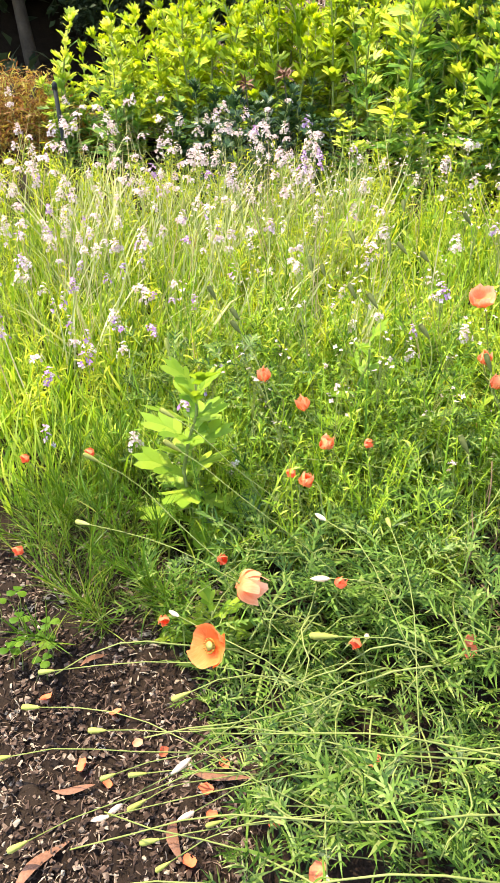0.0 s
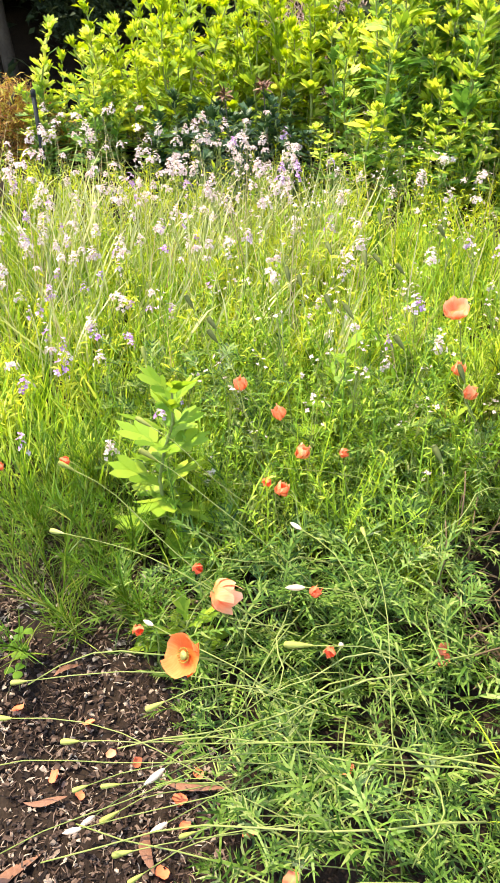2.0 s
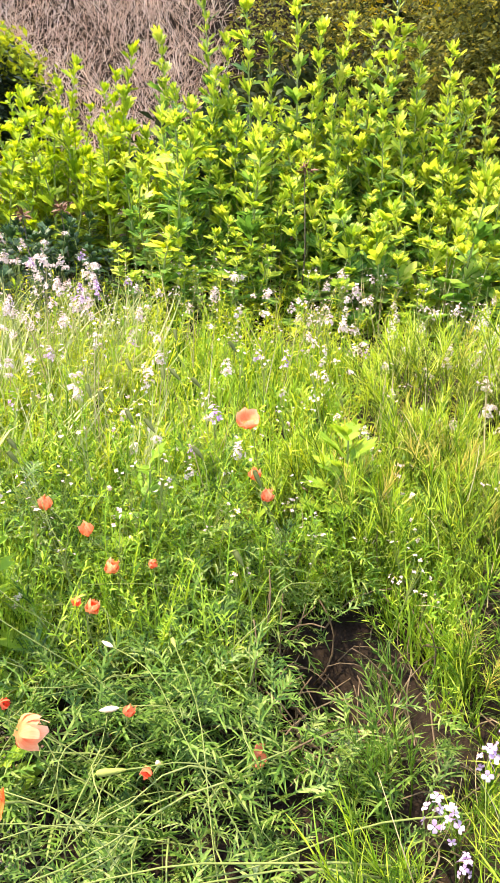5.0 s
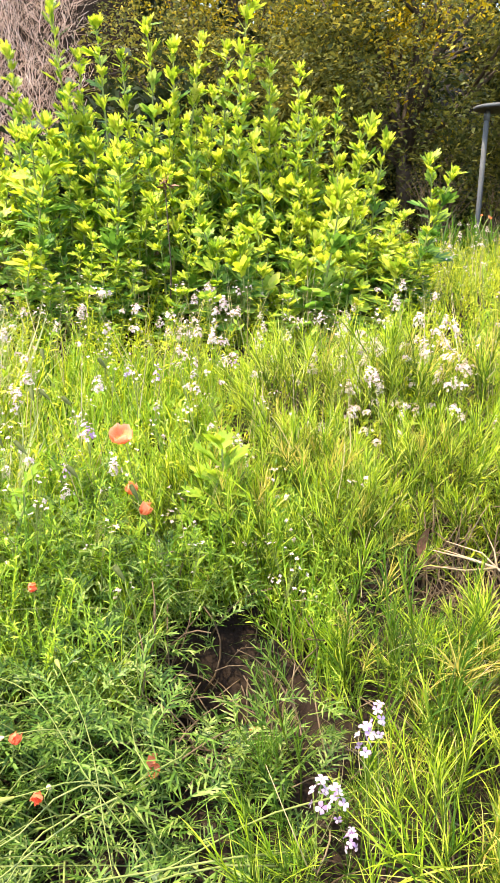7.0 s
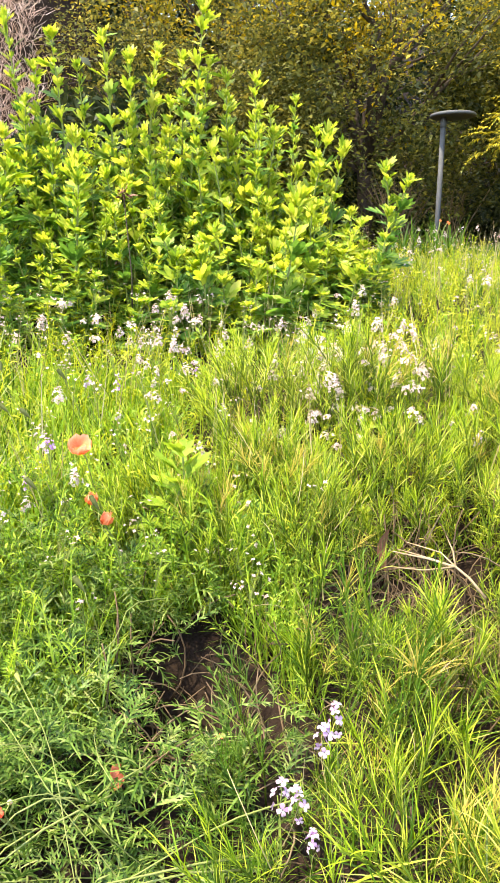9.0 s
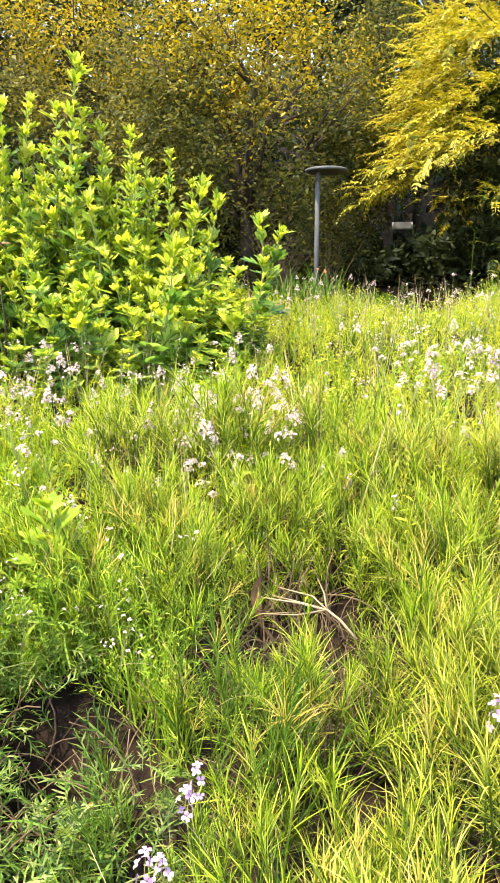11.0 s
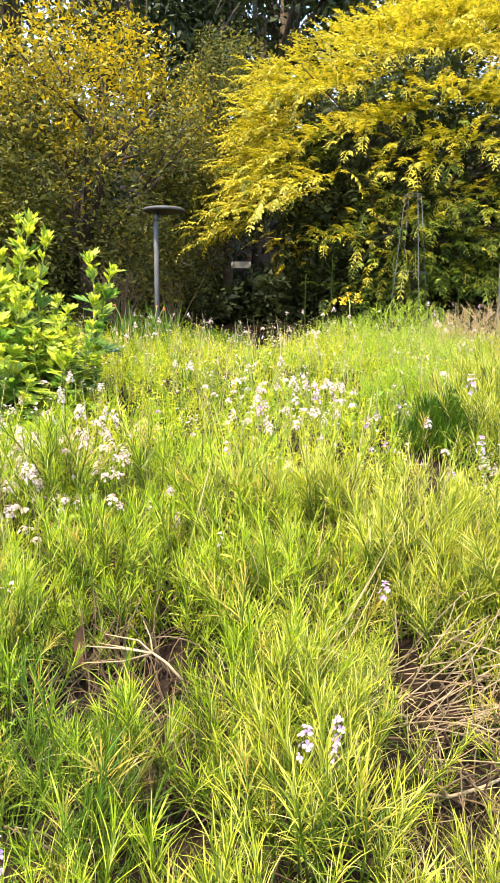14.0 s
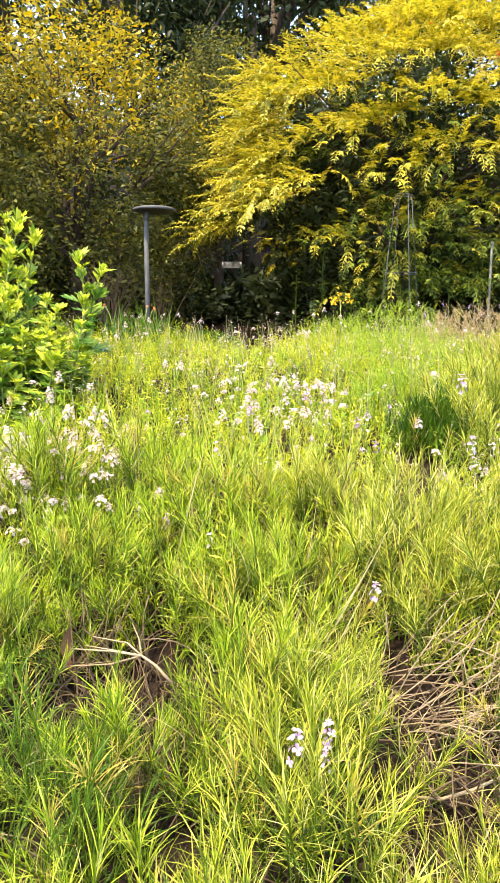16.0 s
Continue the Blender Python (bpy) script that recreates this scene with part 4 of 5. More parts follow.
dry_stem = [tube(bent(0.17, rng.uniform(0.9, 2.2), 6), np.linspace(0.0022, 0.0011, 6), 4) for _ in range(5)]


straws = [ribbon(bent(rng.uniform(0.07, 0.15), rng.uniform(0.6, 2.0), 7), np.linspace(0.0015, 0.0006, 7)) for _ in range(6)]
SPIKES = {leaf: [mesh("shoot", s, [leaf, "spike_old_shaded"]) for s in spikes] for leaf in ("spike_leaf", "spike_pale", "spike_dry", "strap_leaf")}
# bare hollows between the cushions: place and radius
HOLLOWS = np.array([(1.38, 0.33, 0.065), (1.36, 0.41, 0.07), (1.34, 0.49, 0.06), (1.29, 0.39, 0.045), (0.9, 0.71, 0.085), (0.84, 0.65, 0.075), (0.97, 0.67, 0.045), (0.81, 0.39, 0.04), (1.16, -0.27, 0.065), (1.24, 0.42, 0.03), (1.4, -0.18, 0.05), (1.38, -0.27, 0.055)])


def cushion(x, y, w, h, n, leaf, label):
    """A mounded plant: shoots that lean out from its middle, and bare old stems beneath."""
    z = float(ground(x, y))
    th = thing("wallflower_plant", label, "plant", (x, y, z), "wallflower cushions")
    q, a = rng.uniform(0, 1, n) ** 0.62, rng.uniform(0, 6.3, n)
    px, py = q * np.cos(a) * w, q * np.sin(a) * w
    pz = ground(x + px, y + py) - z + h * (1 - q * q) - 0.06
    d = np.min([np.hypot(x + px - hx * s, y + py - hy * s) - hr for hx, hy, hr in HOLLOWS for s in (1.0, 0.94)], axis=0)
    k = d > 0
    px, py, pz, d = px[k], py[k], pz[k], d[k]
    for m, near in zip(many(px, py, pz, 0.2, (0.7, 1.15), lean_to=(px / w * 0.5, py / w * 0.5)), d):
        if near < 0.09:
            m[:3, :3] *= 0.72
        kind = leaf if rng.uniform() > 0.06 else "spike_dry"
        part("shoot", SPIKES[kind][int(rng.integers(0, len(spikes)))], None, th, at=m.tolist())
    n = 18
    q, a = np.sqrt(rng.uniform(0, 1, n)), rng.uniform(0, 6.3, n)
    px, py = q * np.cos(a) * w, q * np.sin(a) * w
    tagged(part("thatch", spread(dry_stem, many(px, py, ground(x + px, y + py) - z, 0.4)), ["old_twig"], th, "bare straw-brown old stems"), kind="stuff")
    n = 11
    q, a = np.sqrt(rng.uniform(0, 1, n)), rng.uniform(0, 6.3, n)
    px, py = q * np.cos(a) * w, q * np.sin(a) * w
    tagged(part("dry_straw", spread(straws, many(px, py, ground(x + px, y + py) - z + 0.06 + h * (1 - q * q), 0.5, (0.7, 1.3))), ["straw"], th, "thin pale dry straws"), kind="stuff")


made, tries = [], 0
while len(made) < 36 and tries < 4000:
    tries += 1
    x, y, b, r = (float(q[0]) for q in area(1, 50, 112, 0.6, 2.05, 1.8))
    if min([math.hypot(x - u, y - v) for u, v in made] + [9]) < 0.225 or math.hypot(x - 0.9, y - 0.7) < 0.2 or math.hypot(x - 1.4, y - 0.4) < 0.15 or (b < 54 and r < 1.2) or (b < 60 and r < 0.95) or (b < 66 and r < 0.72) or (b < 57 and r > 1.6):
        continue
    made.append((x, y))
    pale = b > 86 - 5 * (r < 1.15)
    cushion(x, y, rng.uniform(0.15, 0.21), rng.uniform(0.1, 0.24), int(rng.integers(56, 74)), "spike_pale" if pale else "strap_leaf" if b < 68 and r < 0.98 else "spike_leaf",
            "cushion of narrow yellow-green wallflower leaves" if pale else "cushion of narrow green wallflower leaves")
LONG_STEMS = [mesh("dead_stem", tube(bent(rng.uniform(0.18, 0.28), rng.uniform(0.2, 1.1), 6), np.linspace(0.0016, 0.0009, 6), 4), ["twig"]) for _ in range(6)]
OLD_STEMS = [mesh("dead_stem", s, ["old_twig"]) for s in dry_stem]
for hx, hy, hn in ((0.87, 0.68, 130), (1.35, 0.4, 230), (1.4, -0.23, 150), (1.2, -0.3, 90)):
    px, py = hx + rng.normal(0, 0.08, hn), hy + rng.normal(0, 0.11, hn)
    th = thing("dead_stems", "tangle of dry brown dead stems over dark soil", "dead stems", foot(hx, hy))
    straw = hx > 1.3 and hy < 0
    for m in many(px - hx, py - hy, ground(px, py) - th.location[2] + (0.03 if straw else 0.0), 0.8, (0.5, 1.2), lean_to=(-0.3, -1.6) if straw else None):
        kinds = LONG_STEMS if straw and rng.uniform() < 0.75 else OLD_STEMS
        part("dead_stem", kinds[int(rng.integers(0, len(kinds)))], None, th, at=m.tolist())
x, y, b, r = area(110, 5, 18, 0.96, 1.35, 1.7)
stuff("narrow_leaf_tuft", spread(spikes, many(x, y, ground(x, y) - 0.03, 0.5, (0.65, 1.0))), ["strap_leaf", "spike_old_shaded"], "green tuft of narrow leaves beside the mulch", "foliage")

# ---- near: poppy foliage ----


def cut_leaf(length, pairs):
    """A leaf cut to the rib into narrow pointed lobes that lean forward, some with a side tooth."""
    drop = rng.uniform(0.1, 0.6)
    def rib(s):
        return np.array([s * length, 0.0, -drop * length * s * s])
    shapes = [ribbon([rib(0), rib(0.4), rib(0.8), rib(1.0)], np.array([0.002, 0.0032, 0.0042, 0.0]))]
    for i in range(pairs):
        s = 0.28 + 0.58 * (i + 0.5) / pairs
        for sg in (-1, 1):
            k = length * 0.36 * math.sin(math.pi * (0.18 + 0.72 * (i + 0.5) / pairs)) * rng.uniform(0.7, 1.25)
            w = rng.uniform(0.0026, 0.0042)
            a = sg * rng.uniform(0.55, 0.95)
            lobe = ribbon([[0, 0, 0], [k * 0.5, 0, 0.06 * k], [k, 0, -0.08 * k]], [w * 0.9, w, 0])
            m = turn(rng.uniform(-0.3, 0.3), 0, a, rib(s))
            shapes.append(moved(lobe, m))
            for u, e in ((0.35, 0.7), (0.5, -0.7)):
                if rng.uniform() < 0.5:
                    tooth = ribbon([[0, 0, 0], [k * 0.2, 0, 0.02 * k], [k * 0.42, 0, 0]], [w * 0.7, w * 0.75, 0])
                    shapes.append(moved(moved(tooth, turn(0, 0, e, (k * u, 0, 0.05 * k))), m))
    return join(*shapes)


cut_leaves = [cut_leaf(rng.uniform(0.08, 0.13), int(rng.integers(4, 7))) for _ in range(12)]
# leaves fill a low mound, rising and arching every way
x, y, b, r = area(3300, 15, 63, 0.5, 1.62, 1.85)
k = ~((r < 0.85) & (rng.uniform(0, 1, len(r)) < 0.42)) & ~((b > 54) & (r > 0.98)) & ~((b < 22) & (r < 0.74)) & ~((b < 19) & (r < 0.85)) & (np.hypot(x - 0.88, y - 0.69) > 0.1) & (np.hypot(x - 0.81, y - 0.64) > 0.06) & (np.hypot(x - 0.37, y - 1.06) > 0.12)
x, y, r = x[k], y[k], r[k]
h = rng.uniform(0, 1, len(x)) ** 0.8 * (0.1 + 0.06 * np.sin(13 * x) * np.sin(11 * y)) * np.clip(0.7 + 0.45 * r, 0.9, 1.3)
m = many(x, y, ground(x, y) + h, 0.3, (0.6, 1.15))
tip = rng.uniform(-0.95, 0.25, len(x))
ct, st = np.cos(tip), np.sin(tip)
m[:, :3, 0], m[:, :3, 2] = m[:, :3, 0] * ct[:, None] - m[:, :3, 2] * st[:, None], m[:, :3, 0] * st[:, None] + m[:, :3, 2] * ct[:, None]
# the uppermost leaves of each near plant are its parts; the mass beneath is one sheet
PLANTS = [thing("poppy_plant", "poppy plant with grey-green finely cut leaves", "plant", foot(px, py), "poppy plants")
          for px, py in [(0.3, 0.62), (0.42, 0.5), (0.55, 0.42), (0.5, 0.62), (0.64, 0.56), (0.38, 0.78), (0.55, 0.78), (0.7, 0.7), (0.47, 0.95), (0.65, 0.92), (0.82, 0.86), (0.62, 1.08), (0.72, 0.4), (0.5, 1.25), (0.85, 1.05)]]
SPOTS = np.array([p.location[:2] for p in PLANTS])
CUT = [mesh("leaf", s, ["poppy_leaf"]) for s in cut_leaves]
high = np.argsort(-h * (r < 1.4))[:640]
for i in high:
    p = PLANTS[int(np.argmin(np.hypot(SPOTS[:, 0] - x[i], SPOTS[:, 1] - y[i])))]
    part("leaf", CUT[int(rng.integers(0, len(CUT)))], None, p, at=(Matrix.Translation(-p.location) @ Matrix(m[i].tolist())))
rest = np.ones(len(x), bool)
rest[high] = False
stuff("poppy_foliage", spread(cut_leaves, m[rest]), ["poppy_leaf"], "grey-green finely cut poppy leaves", "foliage")

# ---- flowers ----


def lathe(radii, heights, sides=8):
    a = np.linspace(0, 2 * np.pi, sides, endpoint=False)
    rr, zz = np.array(radii, float), np.array(heights, float)
    v = np.stack([np.outer(rr, np.cos(a)), np.outer(rr, np.sin(a)), np.repeat(zz[:, None], sides, 1)], 2).reshape(-1, 3)
    f = []
    for i in range(len(rr) - 1):
        for j in range(sides):
            k = (j + 1) % sides
            f += [(i * sides + j, i * sides + k, (i + 1) * sides + k), (i * sides + j, (i + 1) * sides + k, (i + 1) * sides + j)]
    return v, np.array(f), np.zeros(len(f), int)


def petal_shape(size, cup, wide=1.45, ruffle=1.0):
    """A broad, thin petal along +x, cupped and crinkled at its rim."""
    n, k = 7, 6
    v, ph = [], rng.uniform(0, 6)
    for i in range(k):
        s = i / (k - 1)
        for j in range(n):
            u = j / (n - 1) * 2 - 1
            w = size * wide * math.sqrt(max(0, s)) * 0.68 * math.sqrt(1 - 0.5 * s * s)
            rim = (1 - (0.4 if cup < 1.6 else 0.12) * u * u) * s
            lift = cup * s * s + 0.12 * cup * u * u * s
            crinkle = ruffle * (0.06 * s * s * math.sin(4 * u + ph) + 0.03 * s * s * math.sin(9 * u + 2 * ph))
            v.append((size * rim * math.cos(0.5 * lift), w * u, size * (0.62 * lift * s + crinkle)))
    f = []
    for i in range(k - 1):
        for j in range(n - 1):
            a = i * n + j
            f += [(a, a + n, a + n + 1), (a, a + n + 1, a + 1)]
    return np.array(v), np.array(f), np.zeros(len(f), int)


def aim(at, way, spin=0.0):
    q = Vector(way).normalized().to_track_quat("Z", "Y").to_matrix().to_4x4()
    return Matrix.Translation(at) @ q @ Matrix.Rotation(spin, 4, "Z")


def arc(p0, p1, rise, n=9, out=(0, 0, 0)):
    """Stem points from p0 to p1, bowed up in the middle and pushed out sideways."""
    p0, p1, o = np.array(p0, float), np.array(p1, float), np.array(out, float)
    s = np.linspace(0, 1, n)[:, None]
    w = 4 * s * (1 - s)
    wob = np.stack([0.013 * np.sin(7 * s[:, 0] + p1[0] * 40), 0.013 * np.sin(6 * s[:, 0] + p1[1] * 50), 0.006 * np.sin(8 * s[:, 0] + p1[0] * 90)], 1) * w
    return p0 + (p1 - p0) * s + w * (np.array([0, 0, rise]) + o) + wob


def stalk(th, base, head, pts, r=0.001):
    return part("stem", tube(pts - np.array(base), [r * 1.2] * 3 + [r] * (len(pts) - 3), 5), ["stem"], th)


def poppy(base, head, face, size, mat, cup, label, petals=4, rise=0.06, ruffle=1.0, centre=True):
    th = thing("poppy", label, "flower", base, "orange poppies")
    pts = arc(base, head, rise)
    stalk(th, base, head, pts)
    local = Vector(head) - Vector(base)
    flower = part("flower", lathe([0.0009, 0.0021, 0.0024, 0.0008], [-0.003, -0.001, 0.0006, 0.0014], 7), ["stem"], th, at=aim(local, face))
    for i in range(petals):
        part("petal", petal_shape(size, cup * (1.2 if i % 2 else 0.8), 1.45, ruffle), [mat], flower,
             at=Matrix.Rotation(i * 2 * math.pi / petals + rng.uniform(-0.2, 0.2), 4, "Z") @ Matrix.Translation((0, 0, 0.0012 * (i % 2))))
    if not centre:
        return
    part("seed_box", lathe([0.0015, 0.004, 0.0045, 0.006, 0.0005], [0, 0.002, 0.007, 0.0085, 0.01], 8), ["pod"], flower, "green poppy ovary")
    ring = [tube([(0.003 * math.cos(a), 0.003 * math.sin(a), 0.001), (0.007 * math.cos(a), 0.007 * math.sin(a), 0.006), (0.009 * math.cos(a), 0.009 * math.sin(a), 0.009)], [0.0003, 0.0003, 0.0011], 4) for a in np.linspace(0, 6.1, 18)]
    tagged(part("stamen_ring", join(*ring), ["stamen"], flower, "yellow-green ring of stamens"), kind="stuff")


poppy(foot(0.33, 0.66), (0.235, 0.615, 0.765), (-0.8, -0.25, 0.5), 0.0295, "petal", 0.75, "open orange poppy with a yellow-green centre")
poppy(foot(0.36, 0.68), (0.272, 0.62, 0.842), (0.72, -0.2, -0.4), 0.0225, "pale_petal", 1.5, "nodding crumpled pale orange poppy", 6, 0.06, 2.0, False)
poppy(foot(1.02, 0.98), (0.93, 0.99, 1.01), (-0.35, -0.35, 0.9), 0.027, "pale_petal", 1.1, "salmon-orange poppy on a tall stem", 7, 0.06, 2.6, False)
for x, y, z in [(0.56, 1.14, 0.87), (0.61, 1.07, 0.83), (0.6, 0.98, 0.79), (0.54, 0.94, 0.75), (0.92, 0.92, 0.87), (0.9, 0.93, 0.92)]:
    poppy(foot(x + 0.05, y - 0.02), (x, y, z), (rng.uniform(-0.6, 0.2), rng.uniform(-0.6, 0.1), 0.8), 0.015, "pale_petal", 2.1, "half-closed pale salmon poppy", 6, 0.06, 2.0, False)
for x, y, z in [(0.23, 0.81, 0.66), (0.46, 0.7, 0.72), (0.44, 0.62, 0.69), (0.33, 0.82, 0.73), (0.07, 1.07, 0.67), (0.52, 0.95, 0.77), (0.66, 0.94, 0.8), (0.22, 1.14, 0.79), (0.12, 1.25, 0.75)]:
    poppy(foot(x + 0.06, y + 0.01), (x, y, z), (rng.uniform(-0.8, 0.4), rng.uniform(-0.8, 0), 0.3), 0.0095, "fallen_petal", 2.0, "small withering orange poppy", 5, 0.03, 3.0, False)

# pods and buds: a club-shaped capsule with a flat lid, or a pale spindle
CAPSULE = mesh("capsule", lathe([0.0015, 0.0028, 0.0042, 0.0052, 0.0054, 0.0045, 0.005, 0.001], [0, 0.006, 0.014, 0.024, 0.03, 0.033, 0.034, 0.036], 9), ["pod"])
RIPE = mesh("capsule", lathe([0.0015, 0.003, 0.0048, 0.0056, 0.0058, 0.0045, 0.0054, 0.001], [0, 0.006, 0.013, 0.023, 0.029, 0.032, 0.033, 0.035], 9), ["ripe_pod"])
POD_SIZE = 0.9
SPINDLE = mesh("bud", lathe([0.001, 0.0035, 0.0055, 0.005, 0.003, 0.0005], [0, 0.005, 0.013, 0.022, 0.03, 0.035], 9), ["withered_bud"])


def pod(base, head, label, head_mesh, rise, name="poppy_pod", out=(0, 0, 0)):
    th = thing(name, label, "seed pod", base, "poppy pods")
    pts = arc(base, head, rise, 11, out)
    stalk(th, base, head, pts, 0.0008)
    way = (pts[-1] - pts[-2]) / np.linalg.norm(pts[-1] - pts[-2])
    if head_mesh is RIPE:
        way = way + np.array([-0.5, 0.22, 0.1]) * rng.uniform(0.3, 1.2)
    s = POD_SIZE if head_mesh is RIPE else rng.uniform(0.6, 0.9)
    part("capsule", head_mesh, None, th, at=aim(Vector(head) - Vector(base), way, rng.uniform(0, 6)) @ Matrix.Diagonal((s, s, s * rng.uniform(0.85, 1.15), 1)))


LOW_PODS = [(0.17, 0.97, 0.75), (0.07, 0.83, 0.61), (0.04, 0.8, 0.58), (0.21, 0.64, 0.68), (0.2, 0.62, 0.59), (0.24, 0.76, 0.7), (0.51, 0.82, 0.75), (0.46, 0.72, 0.72), (0.46, 0.62, 0.69),
            (-0.01, 0.76, 0.55), (0.09, 0.63, 0.53), (0.11, 0.64, 0.53), (0.19, 0.59, 0.53), (0.14, 0.54, 0.53), (0.29, 0.43, 0.56), (-0.01, 0.64, 0.53), (0.38, 0.57, 0.76), (0.56, 0.72, 0.78)]
for i, p in enumerate(LOW_PODS):
    pale = i in (4, 5, 6, 7, 8, 10, 11, 12, 14)
    bx, by = 0.53 + 0.1 * math.sin(2.1 * i), 0.52 + 0.12 * math.cos(1.7 * i)
    pod(foot(bx, by), p, "cream withered poppy bud on a long low stem" if pale else "yellow-green poppy pod on a long low stem", SPINDLE if pale else CAPSULE,
        0.08 - 0.004 * i % 3 * 0.01, "poppy_bud" if pale else "poppy_pod", (0.0, -0.03 + 0.012 * (i % 5), 0.0))
HIGH_PODS = [(0.53, 1.3, 0.99), (0.54, 1.21, 0.97), (0.52, 1.16, 0.96), (0.78, 1.3, 1.01), (0.76, 1.32, 1.02), (0.89, 1.36, 1.06), (0.92, 1.27, 1.05), (1.06, 1.42, 1.11), (0.95, 1.25, 1.05), (0.97, 1.2, 1.04), (0.78, 1.18, 0.99),
             (0.8, 1.13, 0.98), (0.81, 0.98, 0.96), (1.15, 1.29, 1.09), (0.33, 1.0, 0.89), (0.19, 0.94, 0.87), (0.31, 0.92, 0.87), (0.38, 1.16, 0.94), (0.71, 0.74, 0.86), (0.89, 0.9, 0.91)]
for i, p in enumerate(HIGH_PODS):
    if i < 14 or i > 16:
        base = foot(p[0] * 0.93 + 0.12 + 0.03 * math.sin(i), p[1] * 0.9 + 0.02 * math.cos(i))
    else:
        base = foot(p[0] + 0.3, p[1] - 0.2)
    pod(base, p, "ripe grey-green poppy pod on a tall thin stem", CAPSULE if 14 <= i <= 17 else RIPE, 0.05, "poppy_pod", (-0.02, 0.01, 0))

# more long stems that arch from the plant's heart over the mulch, some with a young nodding bud
for i in range(10):
    a, k = 2.75 + 0.09 * i + rng.uniform(-0.05, 0.05), rng.uniform(0.28, 0.5)
    bx, by = 0.5 + 0.06 * math.sin(1.3 * i), 0.5 + 0.07 * math.cos(2.3 * i)
    tx, ty = bx + k * math.cos(a), by + k * math.sin(a) * 0.9 + 0.05
    pod(foot(bx, by), (tx, ty, float(ground(tx, ty)) + rng.uniform(0.04, 0.12)), "yellow-green poppy bud on a long low stem", CAPSULE, rng.uniform(0.02, 0.07), "poppy_bud", (0, rng.uniform(-0.04, 0.03), 0))
# loose flowering stems lying through the poppy foliage
stems = []
for i in range(46):
    x, y, b, r = (float(q[0]) for q in area(1, 24, 52, 0.55, 1.3))
    a, k = rng.uniform(2.0, 4.2), rng.uniform(0.12, 0.32)
    p0, p1 = np.array([x, y, float(ground(x, y)) + rng.uniform(0.03, 0.12)]), np.array([x + k * math.cos(a), y + k * math.sin(a), 0])
    p1[2] = float(ground(p1[0], p1[1])) + rng.uniform(0.05, 0.16)
    stems.append(tube(arc(p0, p1, rng.uniform(0, 0.05), 8), np.linspace(0.0015, 0.0008, 8), 6))
for i in range(9):
    x, y, b, r = (float(q[0]) for q in area(1, 30, 60, 0.5, 0.85))
    a, k = rng.uniform(2.3, 3.3), rng.uniform(0.2, 0.4)
    p0, p1 = np.array([x + 0.1, y - 0.1, float(ground(x, y)) + rng.uniform(0.1, 0.16)]), np.array([x + k * math.cos(a), y + k * math.sin(a), 0])
    p1[2] = float(ground(p1[0], p1[1])) + rng.uniform(0.1, 0.17)
    stems.append(tube(arc(p0, p1, rng.uniform(0, 0.04), 9), np.linspace(0.0016, 0.0009, 9), 6))
for s in stems:
    c = s[0].mean(0)
    p = PLANTS[int(np.argmin(np.hypot(SPOTS[:, 0] - c[0], SPOTS[:, 1] - c[1])))]
    part("stem", moved(s, turn(at=tuple(-p.location))), ["stem"], p, "pale green hairy stem")


def floret(size):
    """Four rounded petals in a cross."""
    return join(*[moved(ribbon([[0.001, 0, 0], [size * 0.55, 0, 0.1 * size], [size, 0, 0.02 * size], [size * 1.08, 0, -0.06 * size]], [size * 0.2, size * 0.8, size * 0.75, size * 0.3]), turn(rng.uniform(-0.2, 0.2), rng.uniform(-0.3, 0.1), i * 1.571)) for i in range(4)])


def flower_head(n, size, radius, tall):
    """A rounded cluster of florets round the top of a stem."""
    shapes = []
    for i in range(n):
        s = i / max(1, n - 1)
        a, e = 2.4 * i, 0.1 + 1.35 * s
        d = np.array([math.cos(a) * math.cos(e), math.sin(a) * math.cos(e), math.sin(e)])
        p = d * radius * rng.uniform(0.5, 1.3) + [0, 0, tall * s]
        shapes.append(moved(floret(size * rng.uniform(0.6, 1.2)), np.array(aim(p, d + rng.normal(0, 0.25, 3), rng.uniform(0, 1.5)))))
    return join(*shapes)


heads = [flower_head(int(rng.integers(11, 19)), 0.0078, 0.021, rng.uniform(0.0, 0.025)) for _ in range(5)]
loose = [flower_head(int(rng.integers(6, 9)), 0.0085, 0.013, 0.045) for _ in range(3)]
WHITE = [mesh("flower_head", s, ["white_petal"]) for s in heads + loose[:1]]
LILAC = [mesh("flower_head", s, ["lilac_petal"]) for s in heads[:3] + loose]
STALKS = [mesh("stem", join(tube(bent(1.0, 0.3 * i, 6), np.linspace(0.0022, 0.0012, 6), 4),
                           *[moved(blade(0.07, 0.004, 0.6), turn(0, rng.uniform(0.3, 0.7), 2.4 * j, tuple(bent(1.0, 0.3 * i, 6)[1 + j % 4]))) for j in range(6)]), ["stem"]) for i in range(3)]
TIPS = [bent(1.0, 0.3 * i, 6)[-1] for i in range(3)]
FLORETS = [mesh("floret", floret(0.0088), ["lilac_petal"]) for _ in range(4)]
AXIS = mesh("flower_head", tube([(0, 0, -0.004), (0.001, 0, 0.02), (0, 0, 0.048)], [0.0013, 0.0011, 0.0006], 5), ["stem"])


